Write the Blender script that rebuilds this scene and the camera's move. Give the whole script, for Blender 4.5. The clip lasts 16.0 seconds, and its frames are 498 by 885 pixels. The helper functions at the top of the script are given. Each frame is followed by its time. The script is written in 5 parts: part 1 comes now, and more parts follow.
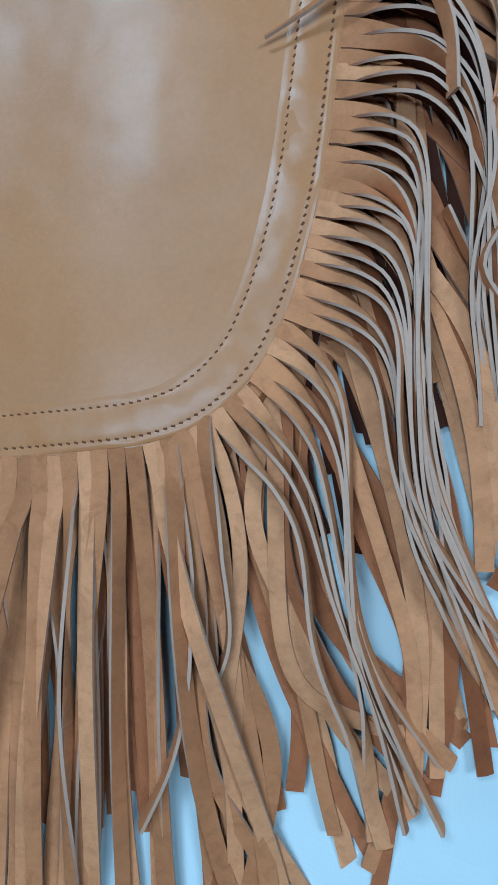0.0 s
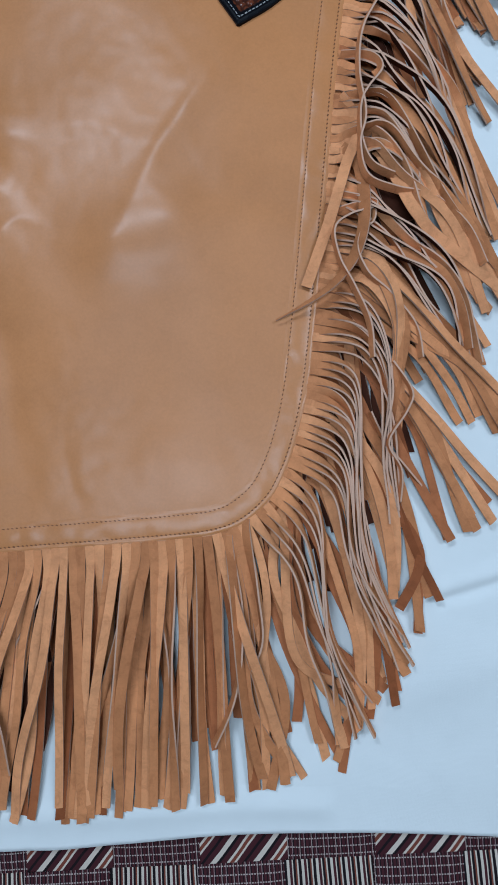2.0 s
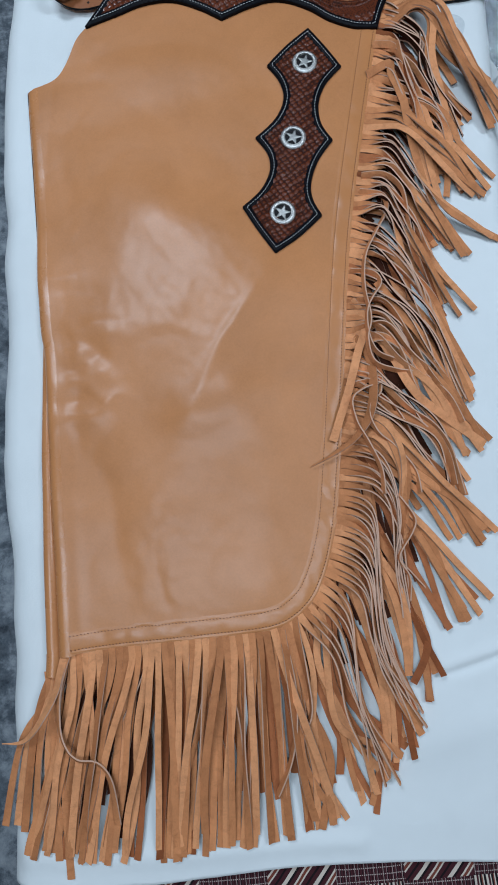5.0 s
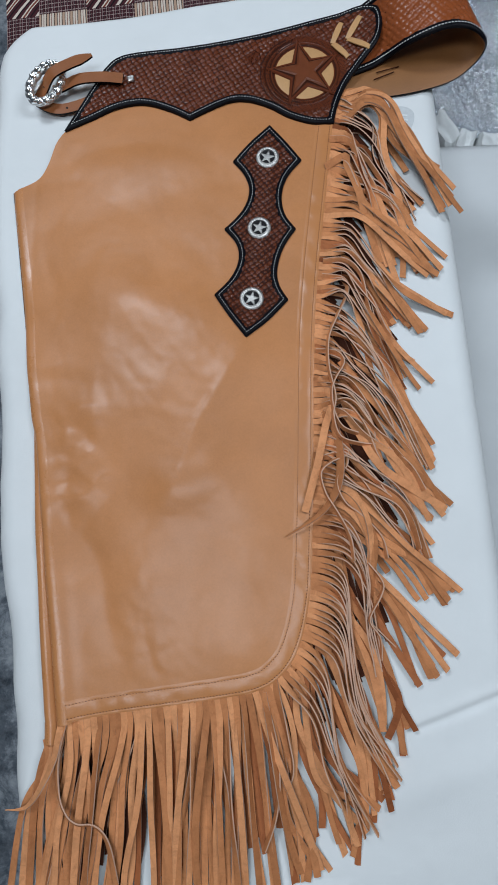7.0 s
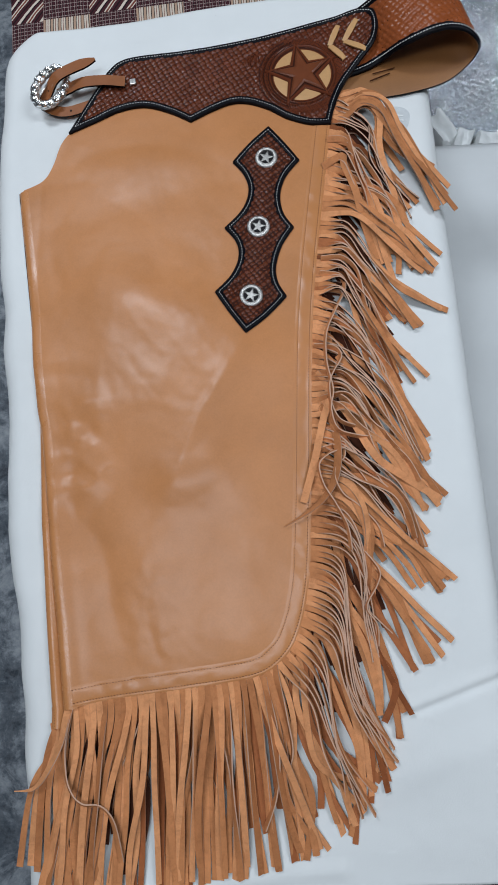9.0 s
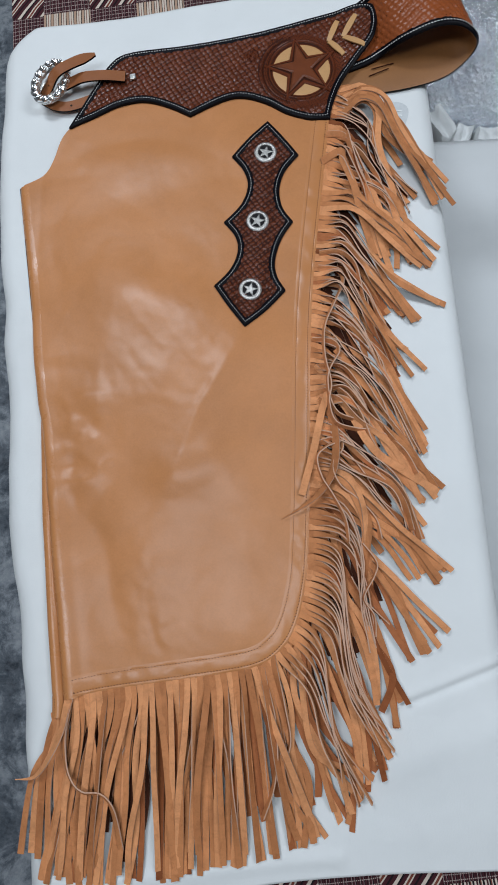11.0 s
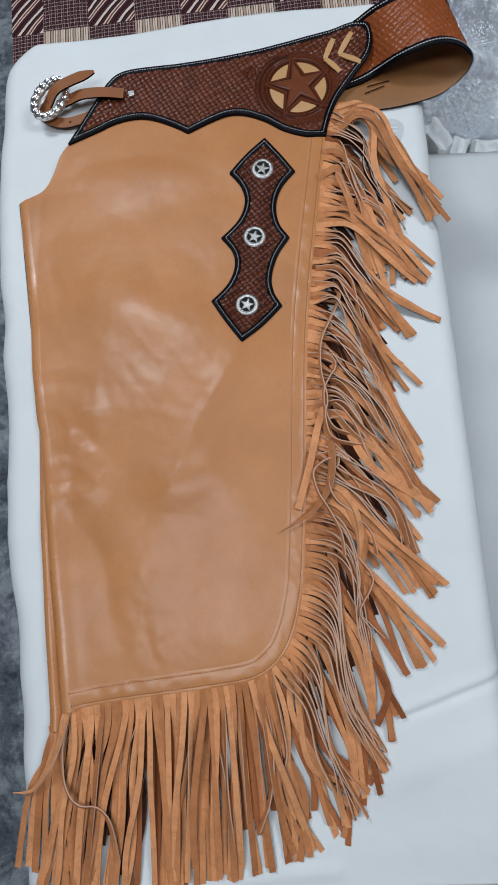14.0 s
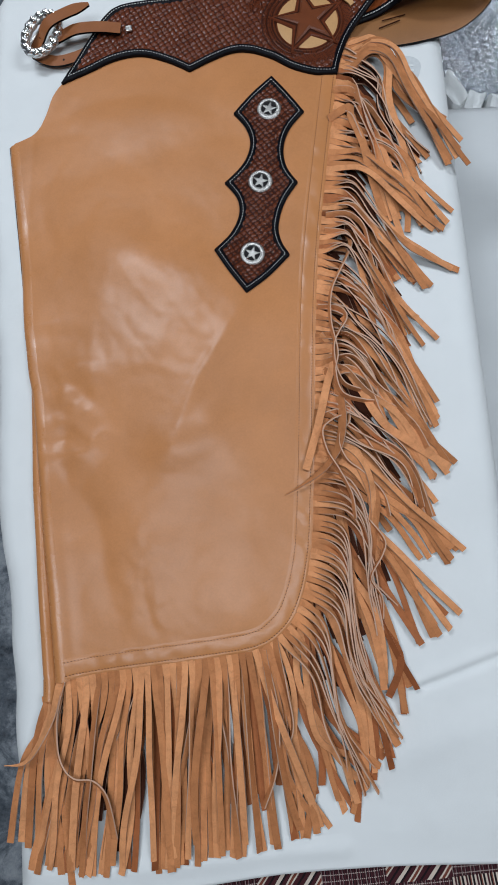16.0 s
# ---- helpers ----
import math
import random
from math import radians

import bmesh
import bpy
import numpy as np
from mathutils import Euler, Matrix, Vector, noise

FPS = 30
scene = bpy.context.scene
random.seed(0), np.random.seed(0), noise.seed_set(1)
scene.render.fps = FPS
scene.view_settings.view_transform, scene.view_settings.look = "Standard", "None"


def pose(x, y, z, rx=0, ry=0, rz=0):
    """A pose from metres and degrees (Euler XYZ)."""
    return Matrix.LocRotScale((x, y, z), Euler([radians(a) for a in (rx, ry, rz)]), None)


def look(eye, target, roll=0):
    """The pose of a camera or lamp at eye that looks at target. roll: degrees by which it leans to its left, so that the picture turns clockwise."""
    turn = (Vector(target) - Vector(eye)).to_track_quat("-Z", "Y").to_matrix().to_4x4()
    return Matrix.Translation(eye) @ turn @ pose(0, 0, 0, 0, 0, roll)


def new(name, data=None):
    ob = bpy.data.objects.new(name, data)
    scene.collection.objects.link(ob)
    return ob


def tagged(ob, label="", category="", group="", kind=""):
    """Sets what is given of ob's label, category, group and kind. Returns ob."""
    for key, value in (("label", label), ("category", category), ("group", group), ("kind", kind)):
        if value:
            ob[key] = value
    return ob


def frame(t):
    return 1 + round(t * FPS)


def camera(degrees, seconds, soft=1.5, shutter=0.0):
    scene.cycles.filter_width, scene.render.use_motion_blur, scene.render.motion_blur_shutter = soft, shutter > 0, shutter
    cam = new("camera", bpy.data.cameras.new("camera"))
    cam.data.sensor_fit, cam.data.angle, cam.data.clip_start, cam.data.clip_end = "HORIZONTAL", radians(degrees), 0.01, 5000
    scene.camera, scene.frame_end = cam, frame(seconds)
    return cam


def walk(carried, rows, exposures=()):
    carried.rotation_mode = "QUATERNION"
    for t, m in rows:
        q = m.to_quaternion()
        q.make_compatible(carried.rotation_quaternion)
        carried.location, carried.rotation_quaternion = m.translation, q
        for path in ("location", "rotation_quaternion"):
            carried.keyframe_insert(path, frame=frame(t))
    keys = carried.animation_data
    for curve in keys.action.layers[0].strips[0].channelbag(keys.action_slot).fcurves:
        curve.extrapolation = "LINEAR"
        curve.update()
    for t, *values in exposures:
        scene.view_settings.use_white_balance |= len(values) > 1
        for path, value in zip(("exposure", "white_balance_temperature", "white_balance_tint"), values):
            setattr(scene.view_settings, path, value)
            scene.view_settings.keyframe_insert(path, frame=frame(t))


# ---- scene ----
cam = camera(46.0, 16.0, 1.75)
PATH = [
    (0, (0.076, -0.477, 0.262), (-0.164, -0.438, -1.724), -76.4),
    (0.5, (0.048, -0.461, 0.333), (-0.022, -0.438, -1.666), -67.7),
    (1, (0.048, -0.448, 0.399), (-0.019, -0.394, -1.599), -46.9),
    (1.5, (0.056, -0.445, 0.453), (-0.044, -0.346, -1.542), -41.8),
    (2, (0.045, -0.431, 0.488), (-0.042, -0.302, -1.506), -30.4),
    (2.5, (0.036, -0.421, 0.513), (-0.054, -0.237, -1.477), -22.7),
    (3, (0.042, -0.402, 0.539), (-0.052, -0.196, -1.448), -20.4),
    (3.5, (0.037, -0.4, 0.57), (-0.064, -0.185, -1.416), -21.3),
    (3.7, (0.024, -0.398, 0.586), (-0.077, -0.178, -1.399), -20.8),
    (5.8, (-0.003, -0.338, 0.686), (-0.083, -0.015, -1.286), -13.4),
    (6, (0.001, -0.328, 0.689), (-0.086, -0.003, -1.283), -14.6),
    (6.5, (0.016, -0.311, 0.704), (-0.076, 0.025, -1.265), -15.3),
    (7, (0.03, -0.308, 0.724), (-0.064, 0.032, -1.245), -15.8),
    (7.5, (0.037, -0.31, 0.738), (-0.057, 0.029, -1.231), -16.1),
    (8, (0.039, -0.316, 0.743), (-0.059, 0.024, -1.226), -16.7),
    (8.5, (0.038, -0.317, 0.742), (-0.064, 0.023, -1.226), -17.2),
    (9, (0.036, -0.32, 0.742), (-0.072, 0.019, -1.227), -18.2),
    (11.5, (0.04, -0.327, 0.749), (-0.069, 0.001, -1.22), -18.8),
    (12, (0.044, -0.326, 0.751), (-0.067, 0.0, -1.219), -19.5),
    (12.5, (0.044, -0.323, 0.753), (-0.067, 0.002, -1.217), -19.5),
    (13, (0.043, -0.32, 0.755), (-0.064, 0.015, -1.214), -18.3),
    (13.5, (0.041, -0.315, 0.755), (-0.066, 0.024, -1.213), -17.9),
    (14, (0.042, -0.314, 0.755), (-0.065, 0.028, -1.213), -17.8),
    (14.5, (0.041, -0.318, 0.745), (-0.067, 0.019, -1.224), -18.2),
    (15, (0.036, -0.325, 0.726), (-0.073, 0.002, -1.244), -18.7),
    (15.5, (0.036, -0.333, 0.715), (-0.071, -0.021, -1.258), -19.1),
    (16, (0.035, -0.342, 0.706), (-0.077, -0.044, -1.268), -20.8),
]
walk(cam, [(t, look(eye, target, roll)) for t, eye, target, roll in PATH],
     exposures=[(0.0, -0.21, 3990, -14), (0.5, -0.33, 4450, -6), (1.0, -0.30, 4660, -3), (1.5, -0.33, 4850, 0), (3.5, -0.30, 4900, 2), (6.0, -0.35, 5350, 4), (8.0, -0.33, 5650, 7), (16.0, -0.30, 5680, 7)])

# ---------------------------------------------------------------- light
world = bpy.data.worlds.new("world")
scene.world = world
world.use_nodes = True
world.node_tree.nodes["Background"].inputs[0].default_value = (0.8, 0.85, 0.9, 1)
world.node_tree.nodes["Background"].inputs[1].default_value = 0.02


def area_lamp(name, eye, target, sx, sy, watts, colour):
    data = bpy.data.lights.new(name, "AREA")
    data.shape, data.size, data.size_y = "RECTANGLE", sx, sy
    data.energy, data.color = watts, colour
    ob = new(name, data)
    ob.matrix_world = look(eye, target)
    return ob


# All lamps are unseen: two set from sheens, the last an added fill.
LAMP, SECOND, FILL = (-0.75, 0.85, 2.06), (-0.25, -0.62, 2.06), (1.30, 0.20, 2.06)
area_lamp("ceiling_lamp_light", LAMP, (LAMP[0], LAMP[1], 0), 0.62, 0.36, 28.5, (1.0, 0.98, 0.96))
area_lamp("second_lamp_light", SECOND, (SECOND[0], SECOND[1], 0), 1.0, 0.45, 17, (1.0, 0.98, 0.96))
area_lamp("fill_lamp_light", FILL, (FILL[0], FILL[1], 0), 1.0, 0.45, 26, (1.0, 0.98, 0.96))


# ---------------------------------------------------------------- materials
def material(name):
    m = bpy.data.materials.new(name)
    m.use_nodes = True
    nt = m.node_tree
    return m, nt, nt.nodes["Principled BSDF"]


def node(nt, kind, **values):
    n = nt.nodes.new(kind)
    for key, value in values.items():
        if key in n.inputs:
            n.inputs[key].default_value = value
    return n


def wire(nt, a, b):
    nt.links.new(a, b)


def noise_of(nt, vector, scale, detail=4.0, rough=0.55, distortion=0.0):
    n = node(nt, "ShaderNodeTexNoise", Scale=scale, Detail=detail, Roughness=rough, Distortion=distortion)
    if vector is not None:
        wire(nt, vector, n.inputs["Vector"])
    return n.outputs["Fac"]


def ramp_of(nt, fac, stops, constant=False):
    r = nt.nodes.new("ShaderNodeValToRGB")
    r.color_ramp.interpolation = "CONSTANT" if constant else "LINEAR"
    while len(r.color_ramp.elements) < len(stops):
        r.color_ramp.elements.new(0.5)
    for e, (p, c) in zip(r.color_ramp.elements, stops):
        e.position, e.color = p, (*c, 1)
    wire(nt, fac, r.inputs["Fac"])
    return r.outputs["Color"]


def mix_of(nt, fac, a, b, mode="MIX"):
    n = nt.nodes.new("ShaderNodeMix")
    n.data_type, n.blend_type = "RGBA", mode
    for value, socket in ((fac, n.inputs[0]), (a, n.inputs[6]), (b, n.inputs[7])):
        if isinstance(value, bpy.types.NodeSocket):
            wire(nt, value, socket)
        elif isinstance(value, tuple):
            socket.default_value = (*value, 1)
        else:
            socket.default_value = value
    return n.outputs[2]


def math_of(nt, op, a, b=0.0):
    n = nt.nodes.new("ShaderNodeMath")
    n.operation = op
    for value, socket in ((a, n.inputs[0]), (b, n.inputs[1])):
        if isinstance(value, bpy.types.NodeSocket):
            wire(nt, value, socket)
        else:
            socket.default_value = value
    return n.outputs[0]


def bump_of(nt, bsdf, height, strength, distance):
    b = node(nt, "ShaderNodeBump", Strength=strength, Distance=distance)
    wire(nt, height, b.inputs["Height"])
    wire(nt, b.outputs[0], bsdf.inputs["Normal"])


def scaled(c, k):
    return tuple(min(1.0, v * k) for v in c)


def leather(name, colour, rough=0.36, vary=0.16, grain=2600, bump=0.10, per_object=0.0, coarse=9, coat=0.0, mottled=0.0, shine=0.5, relief=0.0006):
    m, nt, bsdf = material(name)
    at = nt.nodes.new("ShaderNodeTexCoord").outputs["Object"]
    large = noise_of(nt, at, coarse, 5, 0.55, 0.4)
    c = ramp_of(nt, large, [(0.25, scaled(colour, 1 - vary)), (0.75, scaled(colour, 1 + vary))])
    fine = noise_of(nt, at, 420, 4, 0.6)
    c = mix_of(nt, 0.35, c, ramp_of(nt, fine, [(0.3, scaled(colour, 0.86)), (0.7, scaled(colour, 1.12))]))
    if mottled:
        spots = noise_of(nt, at, 90, 6, 0.72, 0.8)
        c = mix_of(nt, math_of(nt, "MULTIPLY", ramp_of(nt, spots, [(0.50, (0, 0, 0)), (0.68, (1, 1, 1))]), mottled), c, (colour[0] * 0.60, colour[1] * 0.52, colour[2] * 0.46))
        c = mix_of(nt, math_of(nt, "MULTIPLY", ramp_of(nt, spots, [(0.30, (1, 1, 1)), (0.46, (0, 0, 0))]), mottled), c, scaled(colour, 1.18))
    if per_object:
        r = nt.nodes.new("ShaderNodeObjectInfo").outputs["Random"]
        c = mix_of(nt, 1.0, c, ramp_of(nt, r, [(0.0, (1 - per_object, 1 - 1.18 * per_object, 1 - 1.38 * per_object)), (0.45, (0.88, 0.82, 0.75)), (0.7, (1, 1, 1)), (1.0, (1, 1, 1))]), "MULTIPLY")
    wire(nt, c, bsdf.inputs["Base Color"])
    rn = noise_of(nt, at, 30, 4, 0.6)
    rr = nt.nodes.new("ShaderNodeMapRange")
    rr.inputs["To Min"].default_value, rr.inputs["To Max"].default_value = rough - 0.06, rough + 0.08
    wire(nt, rn, rr.inputs["Value"])
    wire(nt, rr.outputs[0], bsdf.inputs["Roughness"])
    bsdf.inputs["Coat Weight"].default_value = coat
    bsdf.inputs["Specular IOR Level"].default_value = shine
    bsdf.inputs["Coat Roughness"].default_value = 0.25
    pores = node(nt, "ShaderNodeTexVoronoi", Scale=grain)
    wire(nt, at, pores.inputs["Vector"])
    h = math_of(nt, "ADD", math_of(nt, "MULTIPLY", pores.outputs["Distance"], 0.5), noise_of(nt, at, 180, 3))
    bump_of(nt, bsdf, h, bump, relief)
    return m


TAN = (0.492, 0.213, 0.075)
m_panel = leather("smooth_tan_leather", TAN, rough=0.40, vary=0.17, bump=0.10, coarse=8, coat=0.15, shine=0.30, mottled=0.10)
m_fold = leather("burnished_tan_leather", TAN, rough=0.27, vary=0.12, bump=0.08, coarse=9, shine=0.46)
m_hem = leather("hem_leather", TAN, rough=0.31, vary=0.12, bump=0.08, coarse=9, shine=0.40)
m_fringe = leather("fringe_leather", (0.69, 0.310, 0.130), rough=0.7, vary=0.28, bump=0.35, per_object=0.40, coarse=34, mottled=0.48, shine=0.25, relief=0.0018)
# Flesh side taken near black: the shade of the gaps is in its colour.
m_shaded_flesh = leather("shaded_flesh_side", (0.060, 0.018, 0.008), rough=0.85, vary=0.22, bump=0.4, per_object=0.25, coarse=40, mottled=0.4, shine=0.2, relief=0.0018)
# Darker, redder copy of the fringe leather, with the lower layers' shade in it.
m_under = leather("shaded_fringe_leather", (0.40, 0.140, 0.049), rough=0.75, vary=0.25, bump=0.35, per_object=0.45, coarse=34, mottled=0.5, shine=0.25, relief=0.0018)
m_edge = leather("pale_cut_edge", (0.55, 0.345, 0.235), rough=0.75, vary=0.10, bump=0.2, coarse=60)
m_tooled = leather("tooled_brown_leather", (0.108, 0.028, 0.0115), rough=0.20, vary=0.34, bump=0.12, coarse=45, shine=0.26)
# One dark colour for the grooves: antique dye and their shade together.
m_carved = leather("dyed_and_shaded_leather", (0.036, 0.010, 0.005), rough=0.62, vary=0.2, bump=0.12, coarse=60, shine=0.08)
m_belt = leather("tooled_russet_leather", (0.25, 0.066, 0.018), rough=0.28, vary=0.18, bump=0.12, coarse=35, shine=0.3)
m_black = leather("black_edge_leather", (0.004, 0.004, 0.006), rough=0.36, vary=0.3, bump=0.12, coarse=60, shine=0.07)
m_inlay = leather("pale_inlay_leather", (0.50, 0.285, 0.115), rough=0.5, vary=0.10, bump=0.12, coarse=60)
# Lining colour is kept low to hold the shade inside the belt's loop.
m_lining = leather("lining_leather", (0.25, 0.108, 0.030), rough=0.5, vary=0.14, bump=0.15, coarse=20)
m_star = leather("star_leather", (0.140, 0.038, 0.0115), rough=0.32, vary=0.2, bump=0.12, coarse=60)
m_strap = leather("strap_leather", (0.26, 0.092, 0.028), rough=0.38, vary=0.15, bump=0.12, coarse=40)


def plain(name, colour, rough, metal=0.0, bump=0.0, scale=300, vary=0.1):
    m, nt, bsdf = material(name)
    at = nt.nodes.new("ShaderNodeTexCoord").outputs["Object"]
    n = noise_of(nt, at, scale, 4, 0.6)
    wire(nt, ramp_of(nt, n, [(0.3, scaled(colour, 1 - vary)), (0.7, scaled(colour, 1 + vary))]), bsdf.inputs["Base Color"])
    bsdf.inputs["Roughness"].default_value, bsdf.inputs["Metallic"].default_value = rough, metal
    if bump:
        bump_of(nt, bsdf, n, bump, 0.001)
    return m


m_thread = plain("brown_thread", (0.22, 0.103, 0.045), 0.9)
m_white_thread = plain("white_thread", (0.72, 0.72, 0.70), 0.6)
m_silver = plain("engraved_silver", (0.68, 0.67, 0.64), 0.34, 1.0, 0.45, 520, 0.40)
m_star_silver = plain("dull_silver", (0.46, 0.45, 0.425), 0.46, 1.0, 0.3, 700, 0.3)
m_concho = plain("engraved_aged_silver", (0.60, 0.585, 0.555), 0.44, 1.0, 0.6, 900, 0.35)
m_bright = plain("polished_silver", (0.86, 0.87, 0.88), 0.20, 1.0, 0.0, 300, 0.05)
m_recess = plain("blackened_recess", (0.008, 0.007, 0.008), 0.95)
# Greys of the unseen walls and ceiling are set to hold back bounce light.
m_wall = plain("painted_wall", (0.18, 0.178, 0.175), 0.8, 0, 0.1, 60, 0.03)
m_ceiling = plain("ceiling_paint", (0.40, 0.40, 0.39), 0.8, 0, 0.1, 60, 0.03)
m_lampbody = plain("lamp_housing", (0.8, 0.8, 0.8), 0.5)
m_wood = plain("dark_wood", (0.09, 0.05, 0.03), 0.5, 0, 0.2, 40, 0.2)


def cloth(name, colour, weave=900, stain=0.04):
    m, nt, bsdf = material(name)
    at = nt.nodes.new("ShaderNodeTexCoord").outputs["Object"]
    c = ramp_of(nt, noise_of(nt, at, 5, 5, 0.6), [(0.3, scaled(colour, 1 - stain)), (0.7, scaled(colour, 1 + stain))])
    specks = noise_of(nt, at, 70, 2, 0.5)
    c = mix_of(nt, ramp_of(nt, specks, [(0.80, (0, 0, 0)), (0.84, (0.5, 0.5, 0.5))]), c, scaled(colour, 0.55))
    wire(nt, c, bsdf.inputs["Base Color"])
    bsdf.inputs["Roughness"].default_value = 0.85
    bsdf.inputs["Sheen Weight"].default_value = 0.1
    w = [node(nt, "ShaderNodeTexWave", Scale=weave, Distortion=0.6) for _ in range(2)]
    w[1].bands_direction = "Y"
    for n in w:
        wire(nt, at, n.inputs["Vector"])
    h = math_of(nt, "ADD", w[0].outputs["Fac"], w[1].outputs["Fac"])
    h = math_of(nt, "ADD", math_of(nt, "MULTIPLY", h, 0.12), math_of(nt, "MULTIPLY", noise_of(nt, at, 22, 4, 0.55), 1.2))
    bump_of(nt, bsdf, h, 0.25, 0.003)
    return m


m_sheet = cloth("white_cotton", (0.750, 0.770, 0.762))
m_lower = cloth("grey_white_cotton", (0.70, 0.72, 0.72))


def marble():
    m, nt, bsdf = material("grey_marble")
    at = nt.nodes.new("ShaderNodeTexCoord").outputs["Object"]
    a = noise_of(nt, at, 15, 10, 0.72, 0.35)
    c = ramp_of(nt, a, [(0.34, (0.03, 0.038, 0.05)), (0.47, (0.11, 0.13, 0.155)), (0.56, (0.34, 0.37, 0.40)), (0.72, (0.56, 0.58, 0.60))])
    wire(nt, mix_of(nt, 0.30, c, ramp_of(nt, noise_of(nt, at, 70, 6, 0.7), [(0.35, (0.03, 0.04, 0.05)), (0.7, (0.4, 0.42, 0.45))])), bsdf.inputs["Base Color"])
    bsdf.inputs["Roughness"].default_value = 0.32
    bsdf.inputs["Specular IOR Level"].default_value = 0.25
    return m


m_marble = marble()


def striped(name, axis_x, axis_y, pitch, stops, cross=None):
    """Woven cloth with stripes across the way (axis_x, axis_y); cross: the same colours again at right angles, as a plaid."""
    m, nt, bsdf = material(name)
    at = nt.nodes.new("ShaderNodeTexCoord").outputs["Object"]
    s = nt.nodes.new("ShaderNodeSeparateXYZ")
    wobble = node(nt, "ShaderNodeTexNoise", Scale=25.0)
    wire(nt, at, wobble.inputs["Vector"])
    wire(nt, at, s.inputs[0])

    def along(ax, ay, p):
        d = math_of(nt, "ADD", math_of(nt, "MULTIPLY", s.outputs[0], ax / p), math_of(nt, "MULTIPLY", s.outputs[1], ay / p))
        d = math_of(nt, "ADD", d, math_of(nt, "MULTIPLY", wobble.outputs["Fac"], 0.12))
        return math_of(nt, "FRACT", math_of(nt, "ADD", d, 50.0))
    c = ramp_of(nt, along(axis_x, axis_y, pitch), stops, True)
    if cross:
        thin = ramp_of(nt, along(-axis_y, axis_x, cross[0]), [(0.0, (1, 1, 1)), (cross[1], (0, 0, 0))], True)
        dash = ramp_of(nt, along(axis_x, axis_y, 0.0022), [(0.0, (1, 1, 1)), (0.6, (0, 0, 0))], True)
        c = mix_of(nt, math_of(nt, "MULTIPLY", thin, dash), c, (0.42, 0.34, 0.31))
    wire(nt, c, bsdf.inputs["Base Color"])
    bsdf.inputs["Roughness"].default_value = 0.85
    bsdf.inputs["Specular IOR Level"].default_value = 0.2
    w = node(nt, "ShaderNodeTexWave", Scale=800.0)
    wire(nt, at, w.inputs["Vector"])
    bump_of(nt, bsdf, w.outputs["Fac"], 0.2, 0.001)
    return m


MAROON, DARK, CREAM, RUST = (0.050, 0.012, 0.016), (0.008, 0.005, 0.007), (0.58, 0.50, 0.42), (0.16, 0.045, 0.028)
m_diagonal = striped("diagonal_stripe_cloth", 0.75, -0.66, 0.0265,
                     [(0.0, MAROON), (0.16, CREAM), (0.30, DARK), (0.38, MAROON), (0.53, CREAM), (0.60, RUST), (0.70, CREAM), (0.76, MAROON), (0.92, DARK)])
m_plaid = striped("plaid_cloth", 1, 0, 0.0098, [(0.0, MAROON), (0.22, DARK), (0.30, MAROON), (0.44, (0.36, 0.27, 0.25)), (0.50, DARK), (0.60, MAROON), (0.82, (0.30, 0.20, 0.20)), (0.87, DARK)], (0.0066, 0.15))
m_vertical = striped("upright_stripe_cloth", 1, 0, 0.0118, [(0.0, DARK), (0.20, CREAM), (0.38, MAROON), (0.56, CREAM), (0.64, DARK), (0.80, RUST), (0.90, CREAM)])
m_beige = striped("beige_stripe_cloth", 1, 0, 0.0118, [(0.0, (0.40, 0.27, 0.19)), (0.30, DARK), (0.38, CREAM), (0.58, RUST), (0.66, CREAM), (0.90, DARK)])


# ---------------------------------------------------------------- building helpers
def mesh_of(name, verts, faces, mats, smooth=True, index=None):
    me = bpy.data.meshes.new(name)
    me.from_pydata([tuple(map(float, v)) for v in verts], [], [tuple(map(int, f)) for f in faces])
    for m in (mats if isinstance(mats, (list, tuple)) else [mats]):
        me.materials.append(m)
    if index is not None:
        me.polygons.foreach_set("material_index", list(map(int, index)))
    me.polygons.foreach_set("use_smooth", [smooth] * len(me.polygons))
    if smooth:
        me.set_sharp_from_angle(angle=math.radians(38))
    me.update()
    return me


def piece(name, me, parent=None, label="", kind=""):
    ob = new(name, me)
    ob.parent = parent
    return tagged(ob, label, kind=kind)


def part(name, bm, mat, parent=None, label="", smooth=False, kind=""):
    me = bpy.data.meshes.new(name)
    bmesh.ops.recalc_face_normals(bm, faces=bm.faces)
    bm.to_mesh(me)
    bm.free()
    me.materials.append(mat)
    me.polygons.foreach_set("use_smooth", [smooth] * len(me.polygons))
    return piece(name, me, parent, label, kind)


def box(bm, cx, cy, cz, sx, sy, sz, bevel=0.0, turn=0.0):
    made = bmesh.ops.create_cube(bm, size=1.0, matrix=Matrix.Translation((cx, cy, cz)) @ Matrix.Rotation(turn, 4, "Z") @ Matrix.Diagonal((sx, sy, sz, 1)))
    if bevel:
        edges = {e for v in made["verts"] for e in v.link_edges}
        bmesh.ops.bevel(bm, geom=list(edges), offset=bevel, segments=3, affect="EDGES", profile=0.5)


